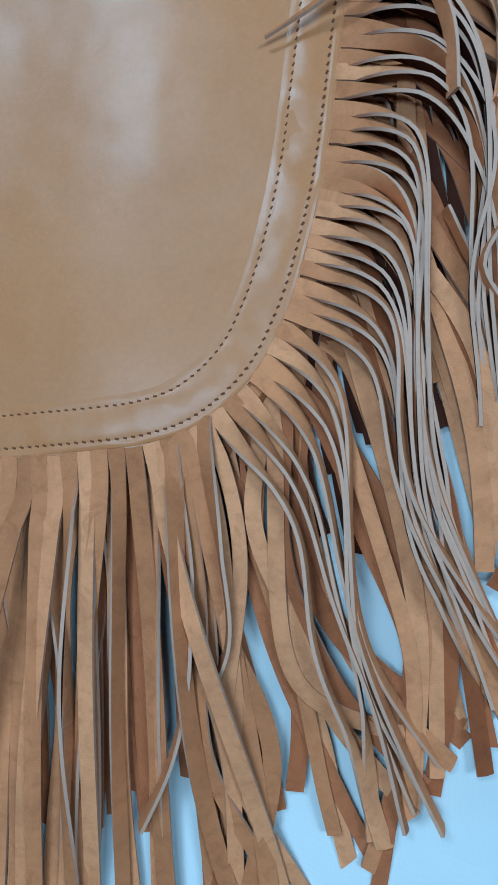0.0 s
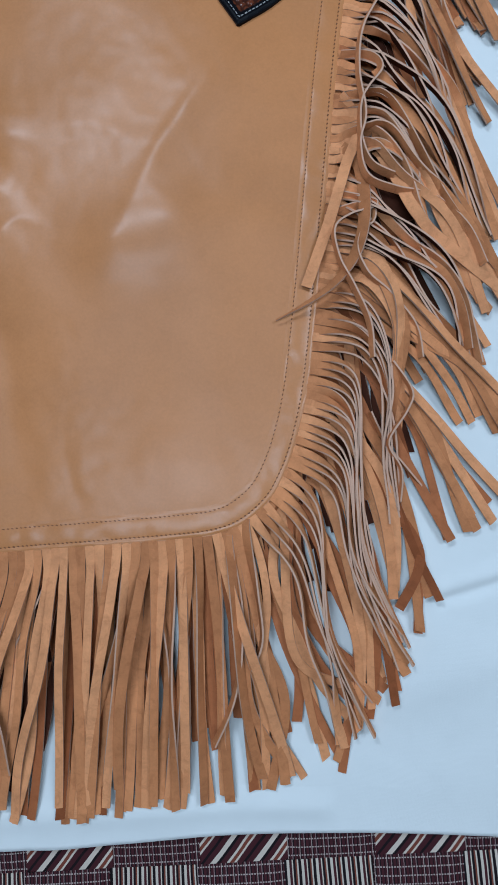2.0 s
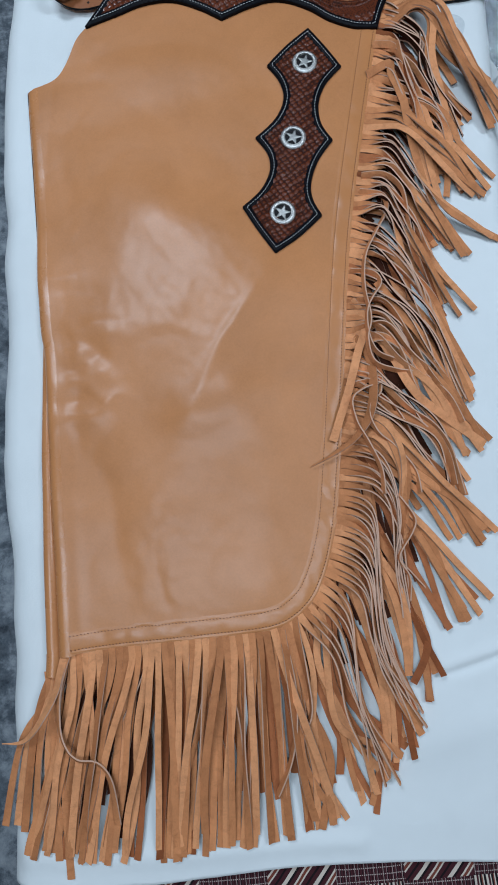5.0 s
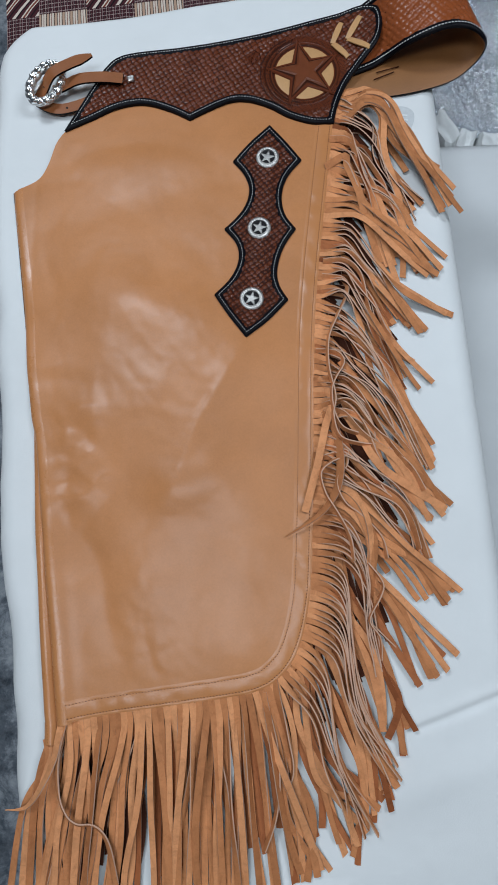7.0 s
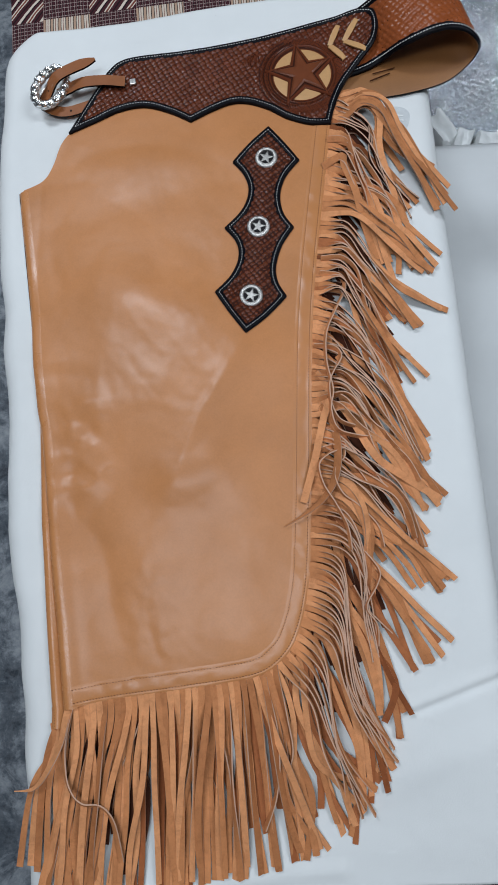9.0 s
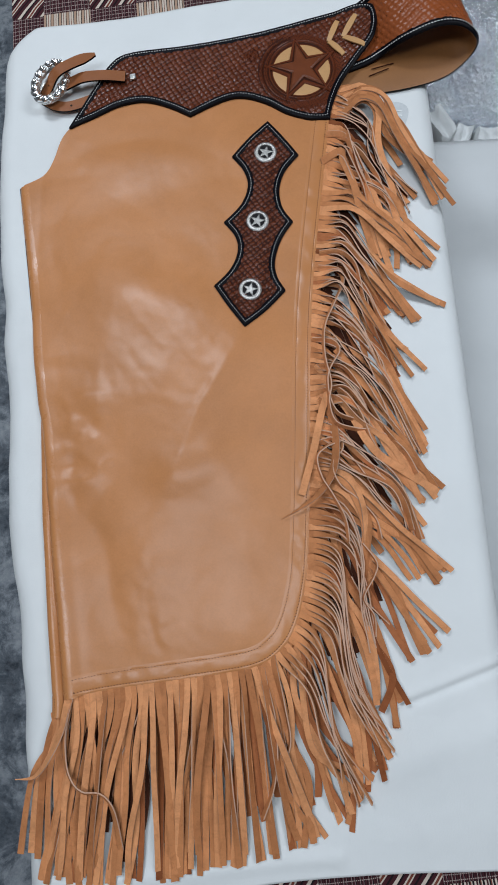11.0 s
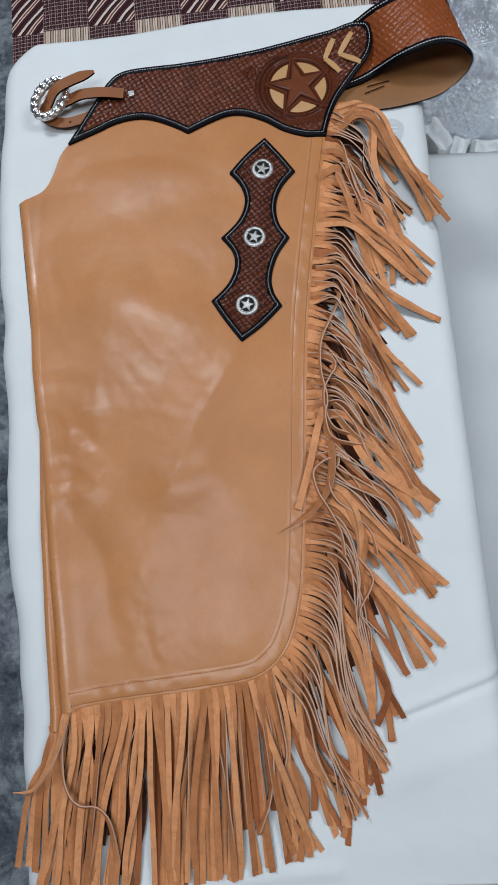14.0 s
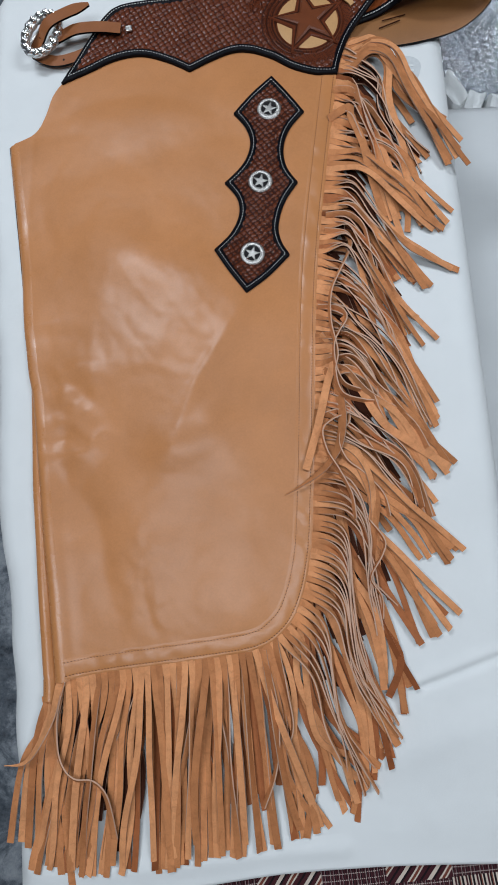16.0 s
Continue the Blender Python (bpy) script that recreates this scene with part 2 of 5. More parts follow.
def spline(points, n=12, closed=False):
    """A smooth line through points of any dimension."""
    p = np.array(points, float)
    k = len(p)
    out = []
    for i in range(k if closed else k - 1):
        a, b, c, d = (p[j % k] if closed else p[min(max(j, 0), k - 1)] for j in (i - 1, i, i + 1, i + 2))
        for t in np.linspace(0, 1, n, endpoint=False):
            out.append(0.5 * (2 * b + (c - a) * t + (2 * a - 5 * b + 4 * c - d) * t * t + (3 * b - a - 3 * c + d) * t ** 3))
    if not closed:
        out.append(p[-1])
    return np.array(out)


def joined(*lines):
    """One closed outline from lines that meet at corners."""
    return np.concatenate([l[:-1] for l in lines])


def evenly(line, step):
    d = np.r_[0, np.cumsum(np.linalg.norm(np.diff(line, axis=0), axis=1))]
    s = np.linspace(0, d[-1], max(2, int(round(d[-1] / step)) + 1))
    return np.stack([np.interp(s, d, line[:, i]) for i in range(line.shape[1])], 1), s


def normals_of(line):
    t = np.gradient(line, axis=0)
    t /= np.linalg.norm(t, axis=1)[:, None] + 1e-12
    return np.stack([t[:, 1], -t[:, 0]], 1)


def depth_in(points, outline):
    """How far each point lies inside the closed outline (negative outside), and the nearest place on it."""
    a, b = outline, np.roll(outline, -1, 0)
    ab = b - a
    ll = (ab ** 2).sum(1) + 1e-15
    dist, near = np.empty(len(points)), np.empty((len(points), 2))
    inside = np.zeros(len(points), bool)
    for i in range(0, len(points), 4000):
        p = points[i:i + 4000, None]
        t = np.clip(((p - a) * ab).sum(2) / ll, 0, 1)
        q = a + t[..., None] * ab
        d = ((p - q) ** 2).sum(2)
        k = d.argmin(1)
        rows = np.arange(len(k))
        dist[i:i + 4000], near[i:i + 4000] = np.sqrt(d[rows, k]), q[rows, k]
        up = (a[:, 1] > p[..., 1]) != (b[:, 1] > p[..., 1])
        xs = a[:, 0] + (p[..., 1] - a[:, 1]) * ab[:, 0] / np.where(np.abs(ab[:, 1]) < 1e-12, 1e-12, ab[:, 1])
        inside[i:i + 4000] = (up & (p[..., 0] < xs)).sum(1) % 2 == 1
    return np.where(inside, dist, -dist), near


def cut_sheet(name, outline, cell, height, thick, mats, low=0.0, high=1e9, smooth=True, mark=None):
    """A sheet cut to the part of the outline that lies between low and high from its edge, with a rim that goes down by thick."""
    lo, hi = outline.min(0) - cell, outline.max(0) + cell
    xs, ys = np.arange(lo[0], hi[0], cell), np.arange(lo[1], hi[1], cell)
    gx, gy = np.meshgrid(xs, ys)
    pts = np.stack([gx.ravel(), gy.ravel()], 1)
    d, near = depth_in(pts, outline)
    keep = (d > low - 0.45 * cell) & (d < high + 0.45 * cell)
    idx = np.arange(len(pts)).reshape(gx.shape)
    quads = np.stack([idx[:-1, :-1], idx[:-1, 1:], idx[1:, 1:], idx[1:, :-1]], -1).reshape(-1, 4)
    quads = quads[keep[quads].all(1)]
    count = {}
    for q in quads.tolist():
        for e in ((q[0], q[1]), (q[1], q[2]), (q[2], q[3]), (q[3], q[0])):
            if (e[1], e[0]) in count:
                del count[(e[1], e[0])]
            else:
                count[e] = 1
    rim = list(count)
    at_rim = np.unique(np.array(rim).ravel())
    way = (pts - near) * np.sign(d)[:, None]
    way /= np.linalg.norm(way, axis=1)[:, None] + 1e-12
    goal = np.where(np.abs(d - low) < np.abs(d - high), low, high)
    pts[at_rim] = near[at_rim] + way[at_rim] * goal[at_rim][:, None]
    d[at_rim] = goal[at_rim]
    used = np.unique(quads)
    back = -np.ones(len(pts), int)
    back[used] = np.arange(len(used))
    p = pts[used]
    z = height(p, d[used])
    verts = np.column_stack([p, z])
    faces = back[quads].tolist()
    under = {v: len(verts) + i for i, v in enumerate(at_rim.tolist())}
    verts = np.concatenate([verts, np.column_stack([pts[at_rim], z[back[at_rim]] - thick])])
    faces += [(back[b], back[a], under[a], under[b]) for a, b in rim]
    index = None
    if mark:
        index = np.r_[mark(pts[quads].mean(1)), np.zeros(len(rim))]
    return mesh_of(name, verts, faces, mats, smooth, index)


def strip_mesh(name, centre, side, up, width, thick, mats):
    """A flat strap along centre, with side and up ways at each point; the second material is on its cut edges."""
    centre, side, up = map(np.array, (centre, side, up))
    n = len(centre)
    width = np.full(n, width) if np.isscalar(width) else np.array(width)
    verts = np.empty((n, 4, 3))
    for j, (a, b) in enumerate(((-.5, .5), (.5, .5), (.5, -.5), (-.5, -.5))):
        verts[:, j] = centre + side * (a * width)[:, None] + up * (b * thick)
    faces, index = [], []
    for i in range(n - 1):
        for j in range(4):
            k = (j + 1) % 4
            faces.append((4 * i + j, 4 * i + k, 4 * i + 4 + k, 4 * i + 4 + j))
            index.append((0, 1, len(mats) - 1 if len(mats) > 2 else 0, 1)[j])
    faces += [(3, 2, 1, 0), tuple(4 * n - 4 + j for j in range(4))]
    index += [1, 1]
    me = mesh_of(name, verts.reshape(-1, 3), faces, mats, True, index)
    return me


def dashes(name, line, zs, length, width, rise, mat, parent, gap, label="", slant=0.0):
    """A row of stitches along a line."""
    p = evenly(line, gap)[0]
    nrm = normals_of(p)
    tan = np.stack([-nrm[:, 1], nrm[:, 0]], 1)
    c, sn = math.cos(slant), math.sin(slant)
    t2, n2 = tan * c + nrm * sn, nrm * c - tan * sn
    z = zs(p)
    verts, faces = [], []
    for i in range(len(p)):
        o = len(verts)
        for a, b, h in ((-.5, -.5, -.0006), (.5, -.5, -.0006), (.5, .5, -.0006), (-.5, .5, -.0006), (-.25, 0, rise), (.25, 0, rise)):
            q = p[i] + t2[i] * a * length + n2[i] * b * width
            verts.append((q[0], q[1], z[i] + h))
        faces += [(o, o + 1, o + 5, o + 4), (o + 2, o + 3, o + 4, o + 5), (o + 1, o + 2, o + 5), (o + 3, o, o + 4)]
    return piece(name, mesh_of(name, verts, faces, mat, True), parent, label, "stuff")


def swell(p, a, b, width, height):
    """The height of a soft ridge along a line from a to b."""
    a, b = np.array(a), np.array(b)
    ab = b - a
    t = np.clip(((p - a) @ ab) / (ab @ ab), 0, 1)
    d = np.linalg.norm(p - a - t[:, None] * ab, axis=1)
    return height * np.exp(-(d / width) ** 2)


def rumple(p, scale, seed, octaves=3):
    return np.array([noise.fractal(Vector((x * scale + seed, y * scale - seed, seed * 1.7)), 1.0, 2.1, octaves) for x, y in p])


# ---------------------------------------------------------------- room
FLOOR = -0.45


def slab(name, x0, x1, y0, y1, z0, z1, mat, label, category):
    bm = bmesh.new()
    box(bm, (x0 + x1) / 2, (y0 + y1) / 2, (z0 + z1) / 2, x1 - x0, y1 - y0, z1 - z0)
    return tagged(part(name, bm, mat), label, category, kind="structure")


slab("floor", -2.2, 2.2, -2.6, 2.4, FLOOR - 0.1, FLOOR, m_marble, "polished grey mottled marble floor", "floor")
# Ceiling and walls lie out of view, added to enclose and temper the light.
slab("ceiling", -2.2, 2.2, -2.6, 2.4, 2.15, 2.25, m_ceiling, "plain pale grey painted ceiling, unseen, added to close the room", "ceiling")
slab("wall_north", -2.2, 2.2, 2.4, 2.5, FLOOR, 2.15, m_wall, "plain grey painted wall, unseen, added to close the room", "wall")
slab("wall_south", -2.2, 2.2, -2.7, -2.6, FLOOR, 2.15, m_wall, "plain grey painted wall, unseen, added to close the room", "wall")
slab("wall_west", -2.3, -2.2, -2.6, 2.4, FLOOR, 2.15, m_wall, "plain grey painted wall, unseen, added to close the room", "wall")
slab("wall_east", 2.2, 2.3, -2.6, 2.4, FLOOR, 2.15, m_wall, "plain grey painted wall, unseen, added to close the room", "wall")

# ---------------------------------------------------------------- bench, sheet and patchwork
TURN = math.radians(5.2)
U, V = np.array((math.cos(TURN), math.sin(TURN))), np.array((-math.sin(TURN), math.cos(TURN)))
BENCH = Matrix.Rotation(TURN, 4, "Z")
LEFT, RIGHT, FOOT, HEAD = -0.337, 0.274, -0.715, 0.460


def build_bench():
    bm = bmesh.new()
    box(bm, (LEFT + RIGHT) / 2, -0.1, -0.13, RIGHT - LEFT - 0.016, 2.1, 0.23, 0.03)
    ob = tagged(part("mattress", bm, m_plaid, smooth=True), "narrow mattress under a maroon patchwork cover on a low bed", "mattress")
    ob.matrix_world = BENCH
    bm = bmesh.new()
    box(bm, (LEFT + RIGHT) / 2, -0.1, (FLOOR - 0.245) / 2, RIGHT - LEFT - 0.06, 2.0, -0.245 - FLOOR, 0.01)
    ob = tagged(part("low_bed", bm, m_wood), "dark wooden low bed frame under the mattress", "bed")
    ob.matrix_world = BENCH


build_bench()


def build_patchwork():
    cover = tagged(new("patchwork_cover"), "maroon patchwork cover of striped and plaid squares over the mattress", "bed cover")
    cover.matrix_world = BENCH
    size = 0.0718
    g = np.linspace(-0.5, 0.5, 7)
    gx, gy = np.meshgrid(g, g)
    puff = 0.0016 * (1 - (2 * gx) ** 6) * (1 - (2 * gy) ** 6)
    verts = np.stack([gx * size, gy * size, puff], -1).reshape(-1, 3)
    faces = [(r * 7 + c, r * 7 + c + 1, r * 7 + c + 8, r * 7 + c + 7) for r in range(6) for c in range(6)]
    kinds = [mesh_of("patch", verts, faces, m) for m in (m_diagonal, m_plaid, m_vertical, m_beige)]
    rng = random.Random(4)
    for v0, rows in ((-0.705, range(0, 4)), (0.459, range(0, 4))):
        south = v0 < 0
        for r in rows:
            for c in range(1 if south else 0, 8):
                if south:
                    k = (1 if c % 2 else 0) if r % 2 == 0 else (2 if c % 2 else 1)
                    v = v0 - r * size
                else:
                    k = (3 if c % 2 else 1) if r % 2 == 0 else (0 if c % 2 == 0 else 1)
                    v = v0 + r * size
                ob = piece("patch", kinds[k], cover)
                x = (-0.315 if south else -0.309 if c else -0.287) + c * size
                ob.location = (x, v + (0.045 * x if south else 0.0), (-0.013 if c else -0.0145) + rng.uniform(0, 0.0006))
                ob.rotation_euler = (0, 0, (0.045 if south else 0.0) + rng.uniform(-0.015, 0.015))


build_patchwork()


def west_edge(v):
    """How far the rounded west side of the sheet wanders along the bed."""
    lean = np.interp(v, (-0.72, -0.43, -0.36, -0.27, -0.20, -0.13, 0.0, 0.1, 0.3, 0.42), (0.003, 0.002, -0.002, -0.012, -0.013, -0.008, -0.012, -0.016, -0.012, 0.0))
    return lean + 0.0020 * np.sin(v * 19 + 2 * np.sin(v * 7)) + 0.0012 * np.sin(v * 47 + 1.5 * np.sin(v * 13))


def build_sheet():
    """The white sheet: flat on the mattress, rolling over its two long sides and hanging down."""
    us = np.r_[np.linspace(LEFT - 0.30, LEFT - 0.03, 10), np.linspace(LEFT - 0.02, RIGHT + 0.02, 210), np.linspace(RIGHT + 0.03, RIGHT + 0.32, 10)]
    vs = np.linspace(FOOT, HEAD, 390)
    gu, gv = np.meshgrid(us, vs)
    flat = np.stack([gu.ravel(), gv.ravel()], 1)
    roll = 0.028
    x, z = flat[:, 0].copy(), np.zeros(len(flat))
    for edge, sign, flare in ((LEFT, -1, 0.10), (RIGHT, 1, 0.06)):
        # distance past the start of the rounded edge
        corner = np.clip((flat[:, 1] - (HEAD - 0.05)) / 0.05, 0, 1) ** 2 * 0.035
        e = edge - sign * corner + (0.025 * (flat[:, 1] + 0.1) if sign > 0 else west_edge(flat[:, 1]))
        d = np.maximum(0, sign * (flat[:, 0] - e) + roll)
        a = np.minimum(d / roll, math.pi / 2)
        past = np.maximum(0, d - roll * math.pi / 2)
        on = d > 0
        x = np.where(on, e - sign * roll + sign * (roll * np.sin(a) + past * flare), x)
        z = np.where(on, -roll * (1 - np.cos(a)) - past, z)
    world_xy = flat @ np.stack([U, V])
    r = rumple(flat, 3.2, 3.1, 3) * 0.0026 + np.abs(rumple(flat, 7, 9.4, 2)) * 0.0022 + rumple(flat, 11, 6.4, 4) * 0.0012
    z += r
    z += swell(world_xy, (0.17, -0.515), (0.36, -0.443), 0.007, 0.0026) - swell(world_xy, (0.19, -0.517), (0.362, -0.450), 0.005, 0.0030) + swell(world_xy, (0.13, -0.60), (0.30, -0.54), 0.02, 0.003)
    z += swell(world_xy, (-0.25, -0.715), (0.1, -0.688), 0.010, 0.003) + swell(world_xy, (0.10, -0.66), (0.3, -0.65), 0.03, 0.002)
    wave = np.maximum(0, -z - 0.03) * 0.12 * np.sin(flat[:, 1] * 26 + 2 * np.sin(flat[:, 1] * 9))
    x += wave * np.sign(x)
    # the foot and head edges are a little uneven
    y = flat[:, 1] + 0.004 * np.sin(flat[:, 0] * 14 + 1) * (np.abs(flat[:, 1] - (FOOT + HEAD) / 2) > 0.55)
    y -= 0.009 * np.clip((-0.06 - flat[:, 0]) / 0.2, 0, 1) * np.clip((FOOT + 0.06 - flat[:, 1]) / 0.06, 0, 1)
    n = len(us)
    faces = [(i * n + j, i * n + j + 1, i * n + n + j + 1, i * n + n + j) for i in range(len(vs) - 1) for j in range(n - 1)]
    me = mesh_of("bed_sheet", np.column_stack([x, y, z]), faces, m_sheet)
    ob = tagged(new("bed_sheet", me), "white cotton bed sheet spread over the mattress with soft wrinkles", "bed sheet")
    thick = ob.modifiers.new("thickness", "SOLIDIFY")
    thick.thickness, thick.offset = 0.0012, -1
    ob.matrix_world = BENCH


build_sheet()

# ---------------------------------------------------------------- chaps: outlines
chaps = tagged(new("leather_chaps"), "tan leather riding chaps with long fringe, lying on the white sheet", "chaps")

OUTER = spline([(-0.228, -0.5135), (-0.160, -0.5015), (-0.100, -0.4930), (-0.027, -0.4820), (0.004, -0.4755), (0.026, -0.4645), (0.046, -0.4430), (0.058, -0.4150), (0.065, -0.3850),
                (0.0695, -0.351), (0.0718, -0.307), (0.0738, -0.255), (0.0755, -0.190), (0.0790, -0.064), (0.0858, 0.031), (0.0975, 0.137), (0.1115, 0.255), (0.116, 0.300)], 10)
LEFT_EDGE = spline([(-0.222, 0.285), (-0.252, 0.258), (-0.268, 0.237), (-0.279, 0.207), (-0.294, 0.185), (-0.329, 0.169)], 8)
SIDE_LOW = spline([(-0.292, -0.05), (-0.284, -0.117), (-0.2785, -0.178), (-0.2715, -0.253), (-0.2615, -0.354), (-0.2520, -0.436), (-0.2450, -0.500), (-0.2425, -0.516), (-0.2415, -0.536)], 8)
FOLD = spline([(-0.329, 0.169), (-0.3155, 0.080), (-0.3020, -0.010), (-0.2930, -0.080), (-0.2865, -0.120), (-0.2815, -0.150), (-0.2745, -0.176), (-0.2680, -0.215), (-0.2600, -0.271), (-0.2510, -0.341),
               (-0.2410, -0.409), (-0.2320, -0.475), (-0.2270, -0.5145)], 8)
TOP = np.array([(0.116, 0.300), (-0.05, 0.320), (-0.222, 0.285)])
FOLD_ROUND, BACK_ROUND = 0.0085, 0.0070
FOLD_IN = FOLD - normals_of(FOLD) * FOLD_ROUND
FRONT = np.concatenate([OUTER[4:-1], TOP[:-1], LEFT_EDGE[:-2], FOLD_IN[1:]])
BACK = joined(spline([(-0.2415, -0.536), (-0.228, -0.534), (-0.15, -0.496), (-0.05, -0.48), (0.0, -0.44)], 6), np.array([(0.0, -0.44), (0.0, -0.05), (-0.292, -0.05)]), SIDE_LOW - normals_of(SIDE_LOW) * BACK_ROUND)


def ridge(p, line, width, height, sharp=0.003):
    """The height of a crease through a few places: steep near its line, fading to the sides and towards both ends."""
    q = evenly(spline(line, 6), 0.004)[0]
    a, ab = q[:-1], np.diff(q, axis=0)
    ll = (ab ** 2).sum(1)
    best, along = np.full(len(p), 1e9), np.zeros(len(p))
    for i in range(len(a)):
        t = np.clip(((p - a[i]) @ ab[i]) / ll[i], 0, 1)
        d = ((p - a[i] - t[:, None] * ab[i]) ** 2).sum(1)
        near = d < best
        best, along = np.where(near, d, best), np.where(near, (i + t) / len(a), along)
    fade = np.clip(np.sin(math.pi * np.clip(along, 0.04, 0.96)), 0, 1) ** 0.6
    return height * fade * np.exp(-(np.sqrt(best + sharp * sharp) - sharp) / width)


def front_height(p, d=None):
    """The soft relief of the leather laid over its folded back half."""
    z = 0.0120 + 0.0010 * rumple(p, 4.5, 7.3, 2) + 0.00045 * rumple(p, 16, 2.3, 3) + 0.00016 * rumple(p, 55, 9.1, 2)
    # the bulge over the thigh: a broad swell that breaks along one long slanting ridge
    z += swell(p, (-0.150, 0.000), (-0.020, -0.080), 0.062, 0.0065) + swell(p, (-0.130, -0.120), (-0.068, -0.170), 0.112, 0.0075)
    z += swell(p, (-0.200, 0.018), (-0.050, -0.022), 0.034, 0.0020) + swell(p, (-0.056, -0.228), (-0.092, -0.244), 0.034, 0.0062)
    z -= ridge(p, [(-0.190, -0.030), (-0.164, -0.046), (-0.131, -0.073), (-0.100, -0.090)], 0.016, 0.0011, 0.009)
    z += ridge(p, [(-0.004, -0.044), (-0.030, -0.096), (-0.050, -0.132), (-0.068, -0.163), (-0.080, -0.196), (-0.091, -0.230), (-0.108, -0.262)], 0.024, 0.0038, 0.008)
    z += ridge(p, [(-0.012, -0.062), (-0.050, -0.132), (-0.068, -0.163), (-0.080, -0.196), (-0.100, -0.250)], 0.0060, 0.0007, 0.0025)
    z -= ridge(p, [(-0.030, -0.085), (-0.061, -0.133), (-0.076, -0.165), (-0.088, -0.200)], 0.0070, 0.0008, 0.003)
    z += ridge(p, [(-0.167, -0.150), (-0.127, -0.141), (-0.092, -0.154), (-0.068, -0.157)], 0.0060, 0.0004, 0.0025)
    z -= ridge(p, [(-0.160, -0.162), (-0.127, -0.152), (-0.100, -0.166)], 0.008, 0.0003, 0.003)
    z += ridge(p, [(-0.150, -0.240), (-0.125, -0.246), (-0.100, -0.253)], 0.008, 0.0005, 0.003)
    z += ridge(p, [(-0.135, -0.095), (-0.115, -0.112), (-0.112, -0.135)], 0.008, 0.0006, 0.003)
    # wrinkles gathered beside the fold
    z += swell(p, (-0.228, -0.170), (-0.198, -0.154), 0.015, 0.0028) + swell(p, (-0.236, -0.206), (-0.206, -0.200), 0.012, 0.0018) + swell(p, (-0.228, -0.252), (-0.195, -0.244), 0.014, 0.0022)
    z += ridge(p, [(-0.247, -0.161), (-0.230, -0.150), (-0.210, -0.138), (-0.180, -0.138)], 0.0100, 0.0022, 0.005)
    z -= ridge(p, [(-0.248, -0.168), (-0.222, -0.163), (-0.200, -0.182)], 0.010, 0.0025, 0.004)
    z += ridge(p, [(-0.256, -0.172), (-0.242, -0.190), (-0.226, -0.187), (-0.190, -0.204)], 0.0100, 0.0014, 0.005)
    z -= ridge(p, [(-0.255, -0.203), (-0.232, -0.201), (-0.210, -0.209)], 0.007, 0.0012, 0.003)
    z += ridge(p, [(-0.252, -0.225), (-0.232, -0.215), (-0.215, -0.217), (-0.182, -0.248)], 0.010, 0.0012, 0.005)
    z += ridge(p, [(-0.203, -0.246), (-0.183, -0.224), (-0.162, -0.230)], 0.007, 0.0013, 0.0025)
    z += ridge(p, [(-0.244, -0.262), (-0.230, -0.250), (-0.213, -0.250), (-0.186, -0.270)], 0.014, 0.0017, 0.006)
    z -= ridge(p, [(-0.250, -0.237), (-0.225, -0.232), (-0.205, -0.248)], 0.006, 0.0010, 0.0025)
    z += ridge(p, [(-0.288, -0.082), (-0.262, -0.084), (-0.240, -0.078)], 0.010, 0.0012, 0.003)
    z -= ridge(p, [(-0.291, -0.104), (-0.248, -0.101), (-0.196, -0.110)], 0.014, 0.0024, 0.006)
    # the lower leg: a slack valley beside the fold, and the swell next to it
    z -= ridge(p, [(-0.262, -0.266), (-0.239, -0.280), (-0.205, -0.303), (-0.182, -0.345), (-0.172, -0.395), (-0.155, -0.450)], 0.017, 0.0031, 0.008)
    z += ridge(p, [(-0.200, -0.245), (-0.165, -0.278), (-0.138, -0.318), (-0.114, -0.395), (-0.084, -0.470)], 0.042, 0.0025, 0.014)
    z -= ridge(p, [(-0.128, -0.390), (-0.123, -0.428), (-0.106, -0.467)], 0.0045, 0.0007, 0.0015) - ridge(p, [(-0.115, -0.400), (-0.110, -0.440)], 0.005, 0.0004, 0.002)
    z += swell(p, (-0.004, -0.230), (-0.020, -0.420), 0.046, 0.0036)
    z += swell(p, (-0.24, 0.205), (0.0, 0.215), 0.030, 0.0012) - swell(p, (-0.27, 0.11), (-0.05, 0.17), 0.030, 0.0016)
    z -= ridge(p, [(-0.275, 0.195), (-0.196, 0.225), (-0.109, 0.226), (-0.030, 0.192)], 0.013, 0.0013, 0.006)
    z -= ridge(p, [(-0.268, 0.092), (-0.273, 0.055), (-0.240, 0.012)], 0.013, 0.0012, 0.006)
    # the upper leg sinks towards the fold
    z -= 0.0075 * np.clip((-0.185 - p[:, 0]) / 0.11, 0, 1) ** 1.4 * np.clip((0.25 - p[:, 1]) / 0.07, 0, 1) * np.clip((p[:, 1] + 0.10) / 0.09, 0, 1)
    # fine slanting crinkles where the leather is worn
    worn = np.exp(-((p[:, 0] + 0.10) / 0.10) ** 2 - ((p[:, 1] + 0.09) / 0.13) ** 2)
    slanted = np.stack([p[:, 0] * 0.8 + p[:, 1] * 0.6, (p[:, 1] * 0.8 - p[:, 0] * 0.6) * 0.55], 1)
    z += worn * (0.0005 * np.abs(rumple(slanted, 14, 4.4, 2)) + 0.0006 * np.abs(rumple(slanted, 40, 1.4, 3)))
    z += 0.0009 * np.abs(rumple(p, 9, 8.2, 2))
